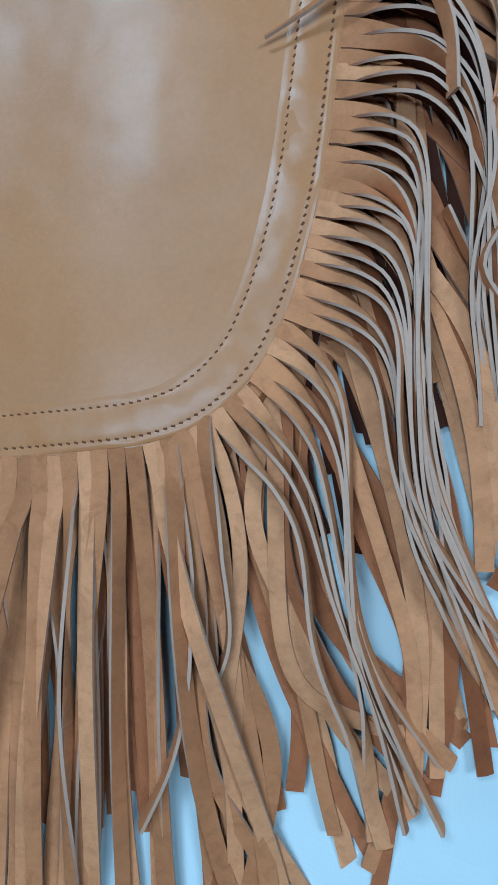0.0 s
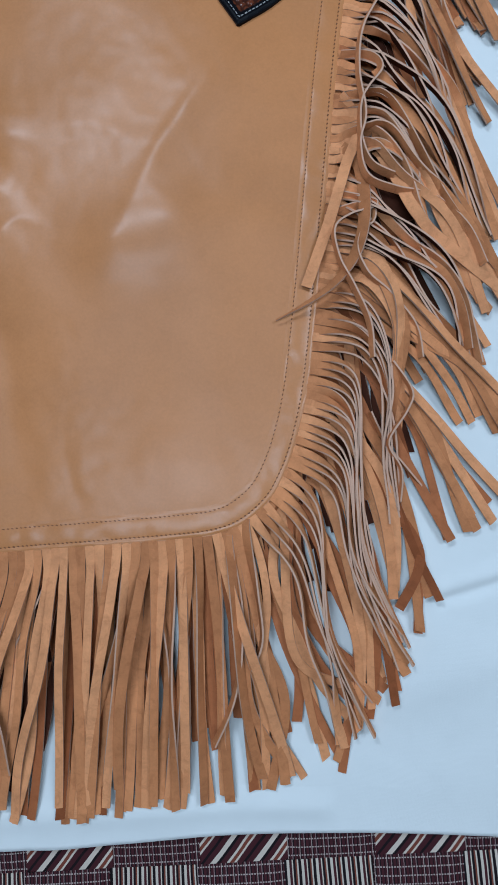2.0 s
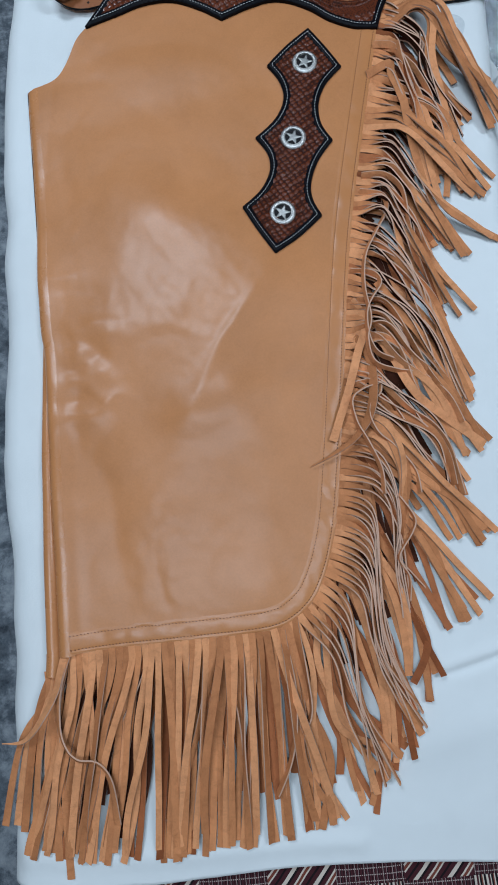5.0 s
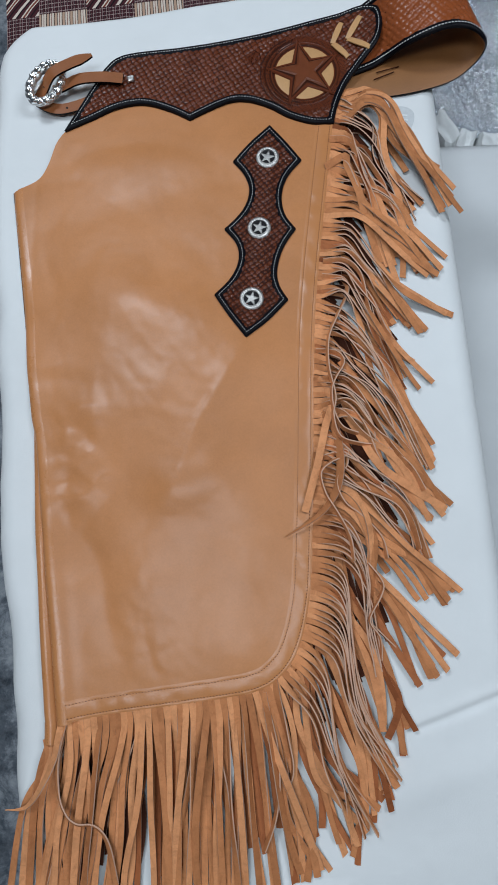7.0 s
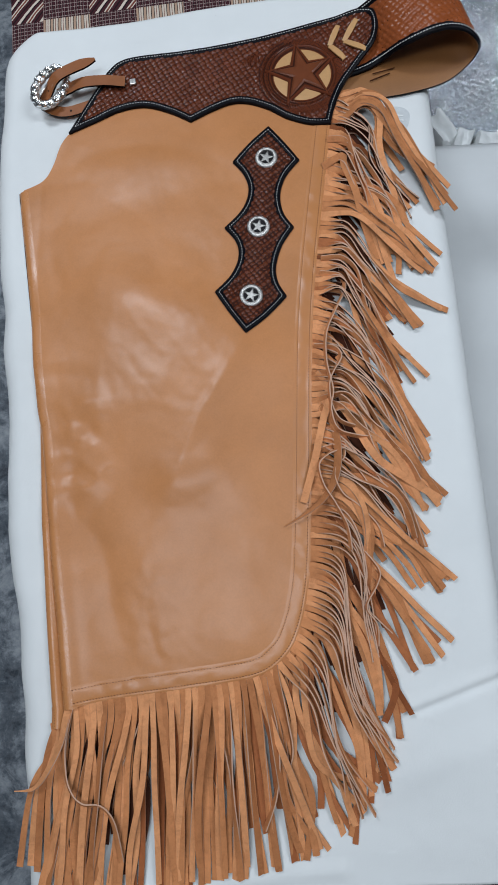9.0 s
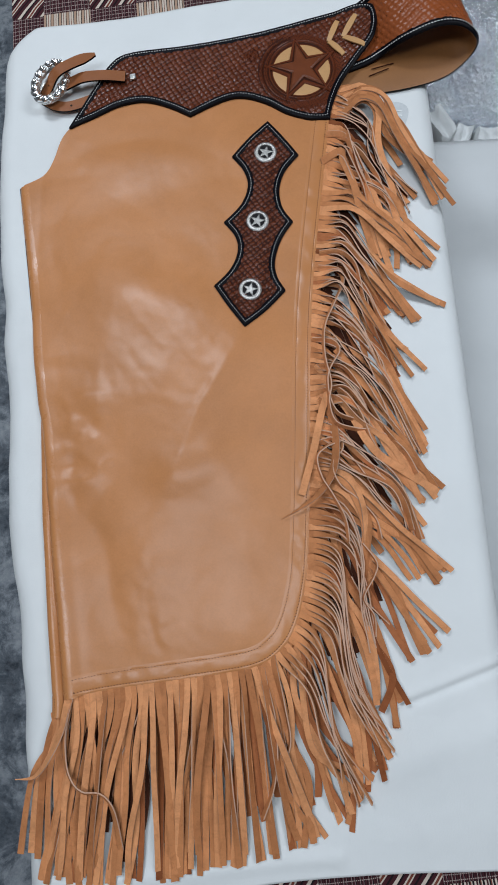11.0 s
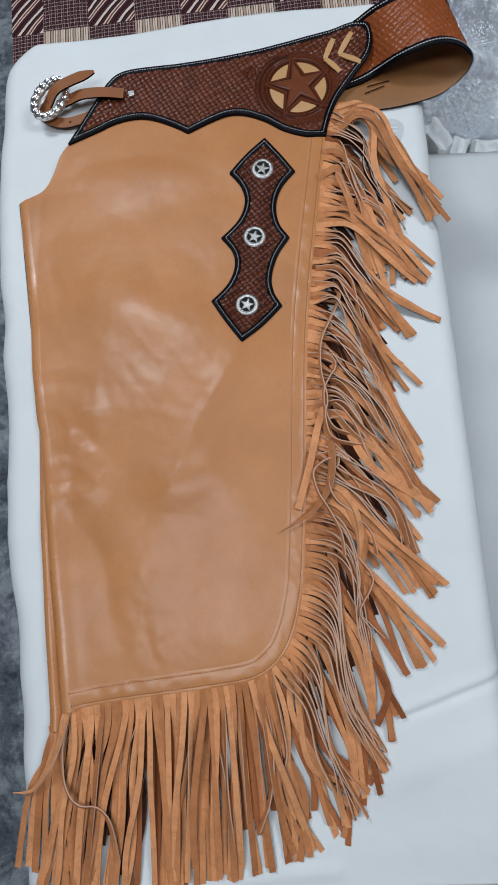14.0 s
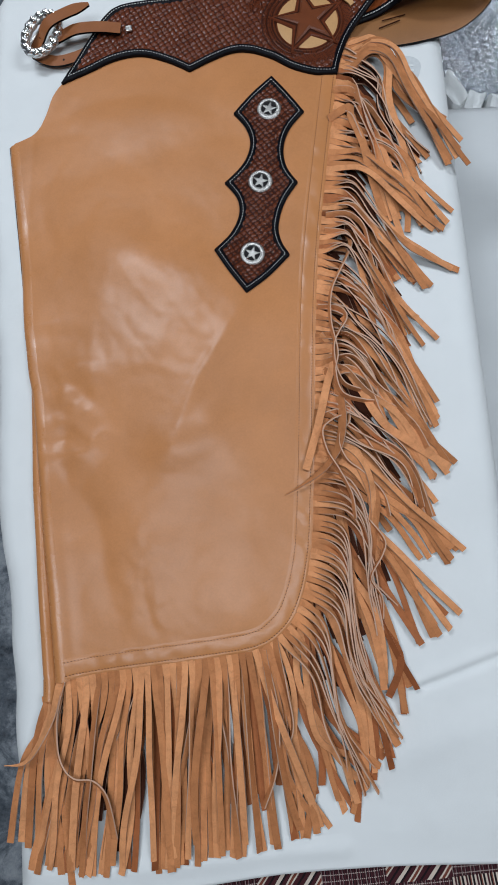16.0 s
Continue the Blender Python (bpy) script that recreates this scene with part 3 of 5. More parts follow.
    side = np.exp(-((p[:, 0] + 0.222) / 0.045) ** 2 - ((p[:, 1] + 0.190) / 0.070) ** 2)
    z += side * 0.0024 * np.abs(rumple(slanted, 26, 5.9, 2))
    low = np.exp(-((p[:, 0] + 0.12) / 0.06) ** 2 - ((p[:, 1] + 0.40) / 0.09) ** 2)
    z += low * (0.0007 * np.abs(rumple(slanted, 30, 6.1, 3)) + 0.0003 * rumple(p, 70, 3.7, 2))
    return z


def rolled(name, line, inward, radius, top, label, flat=1.0, inner=((0.010, -0.0004), (0.006, 0.00004), (0.003, 0.0001))):
    """The rounded edge where the leather folds under: a sweep from its top round to the side."""
    pts = evenly(line, 0.003)[0]
    out = normals_of(pts) * inward
    rows = []
    crest = pts - out * radius
    zt = top(crest)
    for inset_by, over in inner:
        rows.append(np.column_stack([crest - out * inset_by, top(crest - out * inset_by) + over]))
    zt = zt + 0.0001
    for a in np.linspace(0, 2.1, 12):
        rows.append(np.column_stack([crest + out * (radius * math.sin(a)), np.maximum(zt - flat * radius * (1 - math.cos(a)), 0.0012)]))
    n = len(pts)
    faces = [(k * n + i, k * n + i + 1, k * n + n + i + 1, k * n + n + i) for k in range(len(rows) - 1) for i in range(n - 1)]
    return piece(name, mesh_of(name, np.concatenate(rows), faces, m_fold), chaps, label)


def front_top(p):
    rise = np.clip((-0.15 - p[:, 1]) / 0.10, 0, 1)
    return front_height(p) + 0.0060 * rise * np.exp(-(np.maximum(0, depth_in(p, FRONT_WEST)[0] - FOLD_ROUND) / 0.015) ** 2)


FRONT_WEST = np.concatenate([[(-0.345, 0.29)], FOLD[:-1], [(-0.2290, -0.516), (-0.20, -0.70), (0.5, -0.6), (0.5, 0.6), (-0.35, 0.6)]])
piece("front_panel", cut_sheet("front_panel", FRONT, 0.003, lambda p, d: front_top(p), 0.0025, m_panel), chaps, "smooth glossy tan leather front panel")
rolled("folded_edge", FOLD, 1, FOLD_ROUND, front_top, "rounded fold of the tan leather", 0.9)
# The dark inside of the fold is shade put into the panel's colour.
piece("back_panel", cut_sheet("back_panel", BACK, 0.004, lambda p, d: np.full(len(p), 0.0050), 0.002, m_shaded_flesh), chaps, "folded back half of the tan leather leg")


def back_top(p):
    return np.interp(p[:, 1], (-0.30, -0.12), (0.0125, 0.0040)) + 0.0010 * np.sin(p[:, 1] * 42 + 0.6) * np.clip((-0.20 - p[:, 1]) / 0.1, 0, 1)


rolled("folded_edge", SIDE_LOW, 1, BACK_ROUND, back_top, "rounded fold of the back half", 0.85, ((0.015, -0.0085), (0.010, -0.0062), (0.007, -0.0034), (0.004, -0.0012), (0.002, -0.0002)))


def build_cuff():
    """The stitched end of the folded back half, standing a little proud of it."""
    end = SIDE_LOW[SIDE_LOW[:, 1] < -0.512] + normals_of(SIDE_LOW)[SIDE_LOW[:, 1] < -0.512] * 0.0006
    cuff = rolled("cuff", end, 1, BACK_ROUND + 0.0006, lambda p: back_top(p) + 0.0009, "stitched tan leather end of the back half", 0.85, ((0.007, -0.0034), (0.004, -0.0010), (0.002, 0.0)))
    row = np.linspace((-0.2385, -0.515), (-0.2365, -0.533), 9)
    dashes("stitching", row, lambda p: back_top(p) + 0.0004, 0.0018, 0.0013, 0.0010, m_thread, cuff, 0.0032, "brown thread stitching")


build_cuff()


def build_hem():
    line = evenly(OUTER, 0.004)[0]
    nrm = -normals_of(line)
    line, nrm = line[line[:, 0] > -0.2135], nrm[line[:, 0] > -0.2135]
    across = (0.0, 0.02, 0.07, 0.13, 0.165, 0.20, 0.35, 0.5, 0.65, 0.78, 0.85, 0.89, 0.93, 1.02, 1.18)
    rises = (-0.0012, 0.0003, 0.0006, 0.0006, 0.0004, 0.0006, 0.0009, 0.0010, 0.0009, 0.0006, 0.0004, 0.0002, 0.0004, 0.00015, -0.0002)

    def lie(q, c):
        pucker = (0.0008 * rumple(q, 38, 5.0 + 0.3 * c, 3) + 0.0006 * rumple(q, 95, 2.0 + 0.2 * c, 2)) * max(0.0, 1 - abs(2 * c - 1) ** 4)
        return front_top(q) + np.interp(c, across, rises) + pucker

    verts = []
    for c in across:
        q = line + nrm * (0.0003 + 0.0214 * c)
        verts.append(np.column_stack([q, lie(q, c)]))
    n = len(line)
    verts = np.concatenate(verts)
    faces = [(r * n + i, r * n + i + 1, r * n + n + i + 1, r * n + n + i) for r in range(len(across) - 1) for i in range(n - 1)]
    hem = piece("hem_band", mesh_of("hem_band", verts, faces, m_hem), chaps, "stitched tan leather hem band")
    for c in (0.20, 0.89):
        dashes("stitching", line + nrm * (0.0003 + 0.0214 * c), lambda p: lie(p, c) + 0.0003, 0.0020, 0.0013, 0.0006, m_thread, hem, 0.0037, "brown thread stitching", 0.35)


build_hem()


# ---------------------------------------------------------------- fringe
def fringe_strand(parent, line, z, twist, width, thick=0.0015, mats=None, name="fringe_strand", label="", camber=0.0, slant=0.0):
    """One cut strand: its line on the plan, its height and its turn on edge along the way; camber bows it across, slant skews its cut end."""
    n = len(line)
    t = np.gradient(line, axis=0)
    t /= np.linalg.norm(t, axis=1)[:, None] + 1e-12
    side = np.column_stack([-t[:, 1], t[:, 0], np.zeros(n)])
    up = np.array((0, 0, 1.0))
    c, s = np.cos(twist)[:, None], np.sin(twist)[:, None]
    width = np.full(n, width) if np.isscalar(width) else np.array(width)
    centre = np.column_stack([line, z + np.abs(np.sin(twist)) * width * 0.45])
    across, face = side * c + up * s, up * c - side * s
    verts = np.empty((n, 5, 3))
    for j, (a, b, bow) in enumerate(((-.5, .5, 0), (0, .5, 1), (.5, .5, 0), (.5, -.5, 0), (-.5, -.5, 0))):
        verts[:, j] = centre + across * (a * width)[:, None] + face * (b * thick + bow * camber * width)[:, None]
        verts[-1, j, :2] += t[-1] * a * slant
    faces, index = [], []
    for i in range(n - 1):
        for j in range(5):
            k = (j + 1) % 5
            faces.append((5 * i + j, 5 * i + k, 5 * i + 5 + k, 5 * i + 5 + j))
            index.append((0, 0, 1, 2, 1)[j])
    faces += [(4, 3, 2, 1, 0), tuple(5 * n - 5 + j for j in range(5))]
    index += [1, 1]
    return piece(name, mesh_of(name, verts.reshape(-1, 3), faces, mats or [m_fringe, m_edge, m_shaded_flesh], True, index), parent, label)


def bezier(a, b, c, d, n=20):
    t = np.linspace(0, 1, n)[:, None]
    return (1 - t) ** 3 * np.array(a) + 3 * (1 - t) ** 2 * t * np.array(b) + 3 * (1 - t) * t * t * np.array(c) + t ** 3 * np.array(d)


FALL = [((-0.222, -0.514), (-0.245, -0.714)), ((-0.160, -0.503), (-0.165, -0.716)), ((-0.096, -0.492), (-0.095, -0.704)), ((-0.030, -0.480), (-0.015, -0.690)),
        ((0.003, -0.472), (0.046, -0.676)), ((0.027, -0.456), (0.098, -0.652)), ((0.045, -0.430), (0.140, -0.614)), ((0.055, -0.400), (0.162, -0.580)),
        ((0.062, -0.360), (0.170, -0.548)), ((0.068, -0.310), (0.185, -0.500)), ((0.071, -0.260), (0.205, -0.440)), ((0.072, -0.200), (0.226, -0.372)),
        ((0.076, -0.080), (0.224, -0.242)), ((0.083, 0.030), (0.226, -0.122)), ((0.095, 0.137), (0.246, -0.010)), ((0.109, 0.262), (0.258, 0.118))]


def build_fringe():
    line, s = evenly(OUTER, 0.002)
    out = normals_of(line)
    total = s[-1]
    # the uncut root of the fringe
    rows = []
    for off, dz in ((-0.004, -0.0030), (0.0, -0.0022), (0.004, -0.0018), (0.007, -0.0022), (0.010, -0.0060)):
        q = line + out * off
        rows.append(np.column_stack([q, front_height(q) + dz + 0.0005 * rumple(q, 60, 4.0, 2)]))
    n = len(line)
    faces = [(r * n + i, r * n + n + i, r * n + n + i + 1, r * n + i + 1) for r in range(4) for i in range(n - 1)]
    root_strip = piece("fringe", mesh_of("fringe", np.concatenate(rows), faces, m_fringe), chaps, "long cut tan leather fringe along the hem")
    stations = [s[np.argmin(((line - np.array(r)) ** 2).sum(1))] for r, _ in FALL]
    tip_x, tip_y = [t[0] for _, t in FALL], [t[1] for _, t in FALL]
    rng = random.Random(11)
    u = np.linspace(0, 1, 38)

    # the straight fall along the bottom hem, and the lower layers all round
    under, tan_under = [], []
    for layer in (2, 1, 0):
        at = (0.013, 0.005, 0.008)[layer]
        while at < total - 0.035:
            i = int(np.searchsorted(s, at))
            p, nn = line[i], out[i]
            bottom = p[1] < -0.468
            messy = bottom and p[0] < -0.130
            gap = (0.0074 if bottom else 0.0090) * (1.0, 0.9 if bottom else 2.1, 0.72)[layer]
            if layer == 0 and not bottom:
                break
            if layer < 2 and messy and rng.random() < 0.06:
                at += gap
                continue
            w = rng.uniform(0.0064, 0.0082)
            away = (0.011, 0.014, 0.018)[layer] * (1.25 if messy else 1.0)
            aim = at if bottom else at + 0.6 * ((math.floor(at / 0.095) + 0.5) * 0.095 - at)
            tip = np.array((np.interp(aim, stations, tip_x), np.interp(aim, stations, tip_y)))
            fall = tip - p
            fall /= np.linalg.norm(fall)
            aside = np.array((-fall[1], fall[0]))
            tip = tip + aside * rng.gauss(0, away) - fall * abs(rng.gauss(0, 0.009 if bottom else 0.030)) + fall * (0.006 if bottom else -0.014)
            if layer == 2 or (layer == 1 and not bottom):
                tip -= fall * (rng.uniform(0.02, 0.06) if bottom else rng.uniform(0.06, 0.11) if layer == 2 else rng.uniform(0.02, 0.07))
            tip[0] = max(tip[0], -0.262)
            root = p + nn * (-0.001 if layer == 0 else -0.003)
            bend = math.radians(rng.gauss(-1, 4) if bottom else rng.gauss(-10, 4))
            dn = np.array((fall[0] * math.cos(bend) - fall[1] * math.sin(bend), fall[0] * math.sin(bend) + fall[1] * math.cos(bend)))
            path = bezier(root, root + nn * rng.uniform(0.035, 0.06), tip - dn * rng.uniform(0.06, 0.10), tip, 38)
            curl = rng.gauss(0, 0.0030 if messy else 0.0013) if bottom else rng.gauss(0, 0.0022)
            path = path + aside * (curl * np.sin(2 * math.pi * u * rng.uniform(0.8, 1.6) + rng.uniform(0, 6)) * np.sin(math.pi * u))[:, None]
            level = (0.0085, 0.0045, 0.003)[layer] + rng.uniform(0, (0.010, 0.003, 0.001)[layer])
            lift = rng.uniform(0.0, 0.012) * (1, 0.5, 0.15)[layer]
            z0 = float(front_height(p[None])[0]) - (0.0010, 0.0056, 0.0070)[layer] + (rng.uniform(0, 0.0004) if layer == 0 else 0.0)
            tipz = (0.0062, 0.0034, 0.0014)[layer] + rng.uniform(0, 0.0030)
            if layer and not bottom:
                z0 = (0.0, 0.0045, 0.0020)[layer]
            z = z0 * (1 - u) ** 2 + level * 2 * u * (1 - u) + tipz * u ** 2 + lift * np.sin(math.pi * u) ** 1.5
            turn = np.clip(u / 0.12, 0, 1) * math.radians(rng.gauss(0, 14) if rng.random() < (0.68 if messy else 0.84) else rng.uniform(-80, 80)) * np.sin(math.pi * u)
            wide = w
            if layer:
                turn = turn * np.clip((u - 0.12) / 0.12, 0, 1)
            else:
                start = rng.uniform(0.03, 0.09)
                z = z0 + (z - z0) * np.clip((u - start) / 0.12, 0, 1) ** 2
                turn = turn * np.clip((u - start) / 0.11, 0, 1)
                wide = w + (gap * 1.06 - w) * np.clip(1 - (u - start) / 0.05, 0, 1)
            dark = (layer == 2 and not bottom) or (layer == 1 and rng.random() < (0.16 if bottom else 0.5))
            made = fringe_strand(root_strip, path, z, turn, wide, mats=[m_under if layer < 2 else m_shaded_flesh, m_edge, m_shaded_flesh] if dark else None, camber=rng.uniform(-0.05, 0.15), slant=rng.gauss(0, 0.0014))
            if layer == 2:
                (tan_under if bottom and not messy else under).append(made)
            at += gap * rng.uniform(0.92, 1.08)

    # the lowest strands, seen only through the gaps and coloured for their shade, are one part
    for few, skin in ((under, m_shaded_flesh), (tan_under, m_under)):
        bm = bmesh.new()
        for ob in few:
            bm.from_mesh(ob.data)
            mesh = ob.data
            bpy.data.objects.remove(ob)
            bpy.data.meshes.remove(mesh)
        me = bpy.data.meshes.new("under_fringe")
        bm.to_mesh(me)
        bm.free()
        for m in (skin, m_edge, m_shaded_flesh):
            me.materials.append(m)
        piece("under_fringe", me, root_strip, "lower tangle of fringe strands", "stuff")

    def lock(first, last, count, guide, tips, style, lead=0.022, level=0.012, lift=0.010, loose=0.006, dark=0.0, stop=1.0, hold=(0.85, 0.6, 0.45, 0.35), tidy=False):
        """A lock of strands cut from the hem between two places: they leave it squarely, gather along the guide and fan out to the tips."""
        i0, i1 = (int(np.argmin(((line - np.array(q)) ** 2).sum(1))) for q in (first, last))
        fan = np.array(tips, float)
        middle = line[(i0 + i1) // 2]
        for k in range(count):
            f = (k + 0.5) / count
            i = int(round(i0 + (i1 - i0) * f + rng.uniform(-0.8, 0.8) * (0.25 if tidy else 1.0)))
            p, nn = line[i], out[i]
            j = np.clip(f + rng.gauss(0, 0.16), 0, 1) * (len(fan) - 1)
            tip = np.array([np.interp(j, range(len(fan)), fan[:, a]) for a in (0, 1)]) + np.array((rng.gauss(0, 0.007), rng.gauss(0, 0.007)))
            way = np.array(guide, float)
            step = np.gradient(np.concatenate([way, tip[None]]), axis=0)[:len(way)]
            step /= np.linalg.norm(step, axis=1)[:, None]
            # each keeps its own place beside its neighbours for a while, and gathers slowly
            keep = np.interp(np.arange(len(way)) / len(way), (0, 0.34, 0.67, 1), hold)
            way = way + np.outer(keep, p - middle) + np.stack([-step[:, 1], step[:, 0]], 1) * np.array([rng.gauss(0, loose * k) for k in np.linspace(0.35, 0.9, len(way))])[:, None]
            far = lead * rng.uniform(0.9, 1.1) if tidy else lead * rng.uniform(0.75, 1.25)
            way = way[np.linalg.norm(way - tip, axis=1) > 0.045]
            path = evenly(np.array([p - nn * 0.001, p + nn * far, *way, tip]), 0.0045)[0]
            for _ in range(34):
                path[2:-1] = 0.25 * path[1:-2] + 0.5 * path[2:-1] + 0.25 * path[3:]
            path = evenly(path, 0.0045)[0]
            m = len(path)
            if stop < 1:
                m = max(12, int(m * rng.uniform(stop, 1.0)))
                path = path[:m]
            v = np.linspace(0, 1, m)
            run = v * m * 0.0045
            start = rng.uniform(0.006, 0.014)
            z0 = (float(front_height(p[None])[0]) - 0.0010 if level > 0.005 else 0.0045) + rng.uniform(0, 0.0004)
            high = level + rng.uniform(0, 0.003 if tidy else 0.008)
            z = z0 + (high - z0) * np.clip((run - start) / 0.03, 0, 1) ** 2
            z = z + lift * rng.uniform(0.4, 1.0) * np.sin(math.pi * v) ** 1.5
            z = z + (0.003 + rng.uniform(0, 0.006) - high) * np.clip((v - 0.5) / 0.5, 0, 1) ** 1.5
            if style == "edge":
                sign = -1 if rng.random() < 0.93 else 1
                turn = sign * math.radians(rng.uniform(72, 89)) * np.clip((run - start) / 0.032, 0, 1) ** 0.6 * (1 - rng.choice((0.0, 0.15, 0.8)) * np.clip((v - 0.72) / 0.2, 0, 1))
            elif style == "flat":
                turn = math.radians(rng.gauss(0, 12)) * np.sin(math.pi * v)
            else:
                turn = rng.choice((-1, -1, 1)) * math.radians(rng.uniform(55, 88)) * np.clip((run - start) / 0.022, 0, 1) * (1 - np.clip((v - rng.uniform(0.38, 0.62)) / 0.16, 0, 1)) + math.radians(rng.gauss(0, 10)) * v
            w = rng.uniform(0.0062, 0.0080)
            wide = w + (abs(s[i1] - s[i0]) / count * 1.04 - w) * np.clip(1 - (run - start) / 0.010, 0, 1)
            wave = rng.gauss(0, 0.0012) * np.sin(2 * math.pi * v * rng.uniform(1.0, 2.2) + rng.uniform(0, 6)) * np.sin(math.pi * v)
            t = np.gradient(path, axis=0)
            t /= np.linalg.norm(t, axis=1)[:, None]
            path = path + np.stack([-t[:, 1], t[:, 0]], 1) * wave[:, None]
            fringe_strand(root_strip, path, z, turn, wide, mats=[m_under, m_edge, m_shaded_flesh] if rng.random() < (dark if level < 0.008 else dark * 0.6) else None, camber=rng.uniform(-0.04, 0.14), slant=rng.gauss(0, 0.0015))

    # the east side from the yoke down: lower locks of each stretch first
    lock((0.1110, 0.250), (0.1150, 0.298), 6, [(0.136, 0.252), (0.165, 0.240), (0.165, 0.184), (0.191, 0.146)], [(0.224, 0.140), (0.205, 0.118)], "edge", 0.016, 0.006, 0.012, 0.006, 0.35)
    lock((0.1110, 0.252), (0.1160, 0.300), 14, [(0.151, 0.290), (0.178, 0.264), (0.195, 0.215)], [(0.212, 0.128), (0.232, 0.118), (0.252, 0.124), (0.266, 0.138), (0.258, 0.160), (0.248, 0.184)], "flat", 0.024, 0.016, 0.014, 0.012, hold=(0.5, 0.5, 0.55, 0.65))
    lock((0.1050, 0.198), (0.1110, 0.250), 8, [(0.131, 0.205), (0.150, 0.143), (0.166, 0.080)], [(0.168, 0.050), (0.186, 0.040), (0.190, 0.062)], "mixed", 0.022, 0.014, 0.012, 0.010, 0.15)
    lock((0.0990, 0.150), (0.1050, 0.198), 6, [(0.125, 0.156), (0.165, 0.142), (0.201, 0.104)], [(0.200, 0.040), (0.243, 0.066)], "mixed", 0.020, 0.010, 0.014, 0.006, 0.1)
    lock((0.0945, 0.112), (0.0990, 0.150), 5, [(0.121, 0.132), (0.152, 0.112), (0.195, 0.078)], [(0.228, 0.024), (0.236, 0.026), (0.249, 0.042)], "flat", 0.018, 0.014, 0.012, 0.009)
    lock((0.0880, 0.058), (0.0945, 0.112), 9, [(0.121, 0.088), (0.152, 0.035), (0.182, -0.006)], [(0.194, -0.031), (0.208, -0.039), (0.225, -0.040), (0.252, -0.021)], "mixed", 0.022, 0.011, 0.012, 0.010, 0.2)
    lock((0.0835, 0.000), (0.0880, 0.058), 9, [(0.113, 0.034), (0.140, -0.018), (0.160, -0.060)], [(0.165, -0.089), (0.191, -0.092), (0.190, -0.121), (0.223, -0.100)], "mixed", 0.022, 0.012, 0.012, 0.009, 0.2)
    lock((0.0800, -0.045), (0.0835, 0.000), 8, [(0.107, -0.029), (0.139, -0.060), (0.166, -0.106)], [(0.208, -0.218), (0.214, -0.200), (0.218, -0.187)], "mixed", 0.020, 0.012, 0.014, 0.009, 0.2)
    lock((0.0775, -0.115), (0.0800, -0.045), 10, [(0.108, -0.094), (0.132, -0.108), (0.160, -0.150)], [(0.173, -0.190), (0.200, -0.222), (0.215, -0.222)], "edge", 0.020, 0.010, 0.014, 0.010, 0.18)
    lock((0.0765, -0.165), (0.0780, -0.105), 9, [(0.113, -0.124), (0.142, -0.165), (0.175, -0.207)], [(0.196, -0.269), (0.216, -0.268), (0.229, -0.261)], "mixed", 0.020, 0.013, 0.013, 0.011, 0.1)
    lock((0.0745, -0.235), (0.0765, -0.165), 10, [(0.108, -0.214), (0.130, -0.232), (0.168, -0.262)], [(0.191, -0.309), (0.203, -0.330), (0.212, -0.312)], "edge", 0.022, 0.009, 0.014, 0.010, 0.2)
    lock((0.0735, -0.270), (0.0750, -0.215), 9, [(0.116, -0.266), (0.146, -0.294), (0.184, -0.326)], [(0.200, -0.372), (0.237, -0.382), (0.238, -0.354)], "flat", 0.030, 0.011, 0.010, 0.008)
    lock((0.0735, -0.262), (0.0745, -0.225), 5, [(0.122, -0.256), (0.140, -0.302), (0.149, -0.349)], [(0.143, -0.385), (0.152, -0.390)], "flat", 0.030, 0.017, 0.012, 0.006)
    lock((0.0715, -0.315), (0.0735, -0.262), 8, [(0.118, -0.322), (0.152, -0.366)], [(0.190, -0.470), (0.204, -0.466), (0.222, -0.446), (0.231, -0.440)], "flat", 0.022, 0.004, 0.006, 0.010, 0.2)
    lock((0.0690, -0.355), (0.0715, -0.305), 8, [(0.105, -0.365), (0.140, -0.430), (0.165, -0.480)], [(0.150, -0.520), (0.180, -0.508), (0.170, -0.540)], "flat", 0.020, 0.004, 0.006, 0.010, 0.4)
    lock((0.0710, -0.322), (0.0735, -0.264), 8, [(0.126, -0.318), (0.136, -0.360), (0.134, -0.400)], [(0.138, -0.450), (0.150, -0.468)], "edge", 0.036, 0.011, 0.010, 0.004, 0.1, 0.9, tidy=True)
    lock((0.0480, -0.437), (0.0690, -0.355), 10, [(0.088, -0.425), (0.110, -0.490), (0.128, -0.545)], [(0.108, -0.646), (0.124, -0.628), (0.140, -0.604), (0.152, -0.586)], "flat", 0.018, 0.004, 0.004, 0.010, 0.5)
    lock((0.0280, -0.463), (0.0570, -0.418), 9, [(0.056, -0.500), (0.085, -0.570)], [(0.100, -0.648), (0.118, -0.632), (0.138, -0.600), (0.150, -0.588)], "flat", 0.016, 0.004, 0.004, 0.010, 0.45)
    lock((0.0570, -0.418), (0.0710, -0.322), 15, [(0.110, -0.400), (0.110, -0.440), (0.117, -0.491), (0.137, -0.536)], [(0.159, -0.574), (0.156, -0.555), (0.150, -0.535)], "edge", 0.034, 0.012, 0.009, 0.0028, 0.0, hold=(0.9, 0.6, 0.3, 0.12), tidy=True)
    lock((0.0280, -0.463), (0.0570, -0.418), 7, [(0.080, -0.482), (0.086, -0.520), (0.097, -0.562)], [(0.106, -0.640), (0.126, -0.618), (0.135, -0.623), (0.127, -0.596)], "edge", 0.026, 0.011, 0.010, 0.004, 0.05, hold=(0.9, 0.6, 0.3, 0.15), tidy=True)
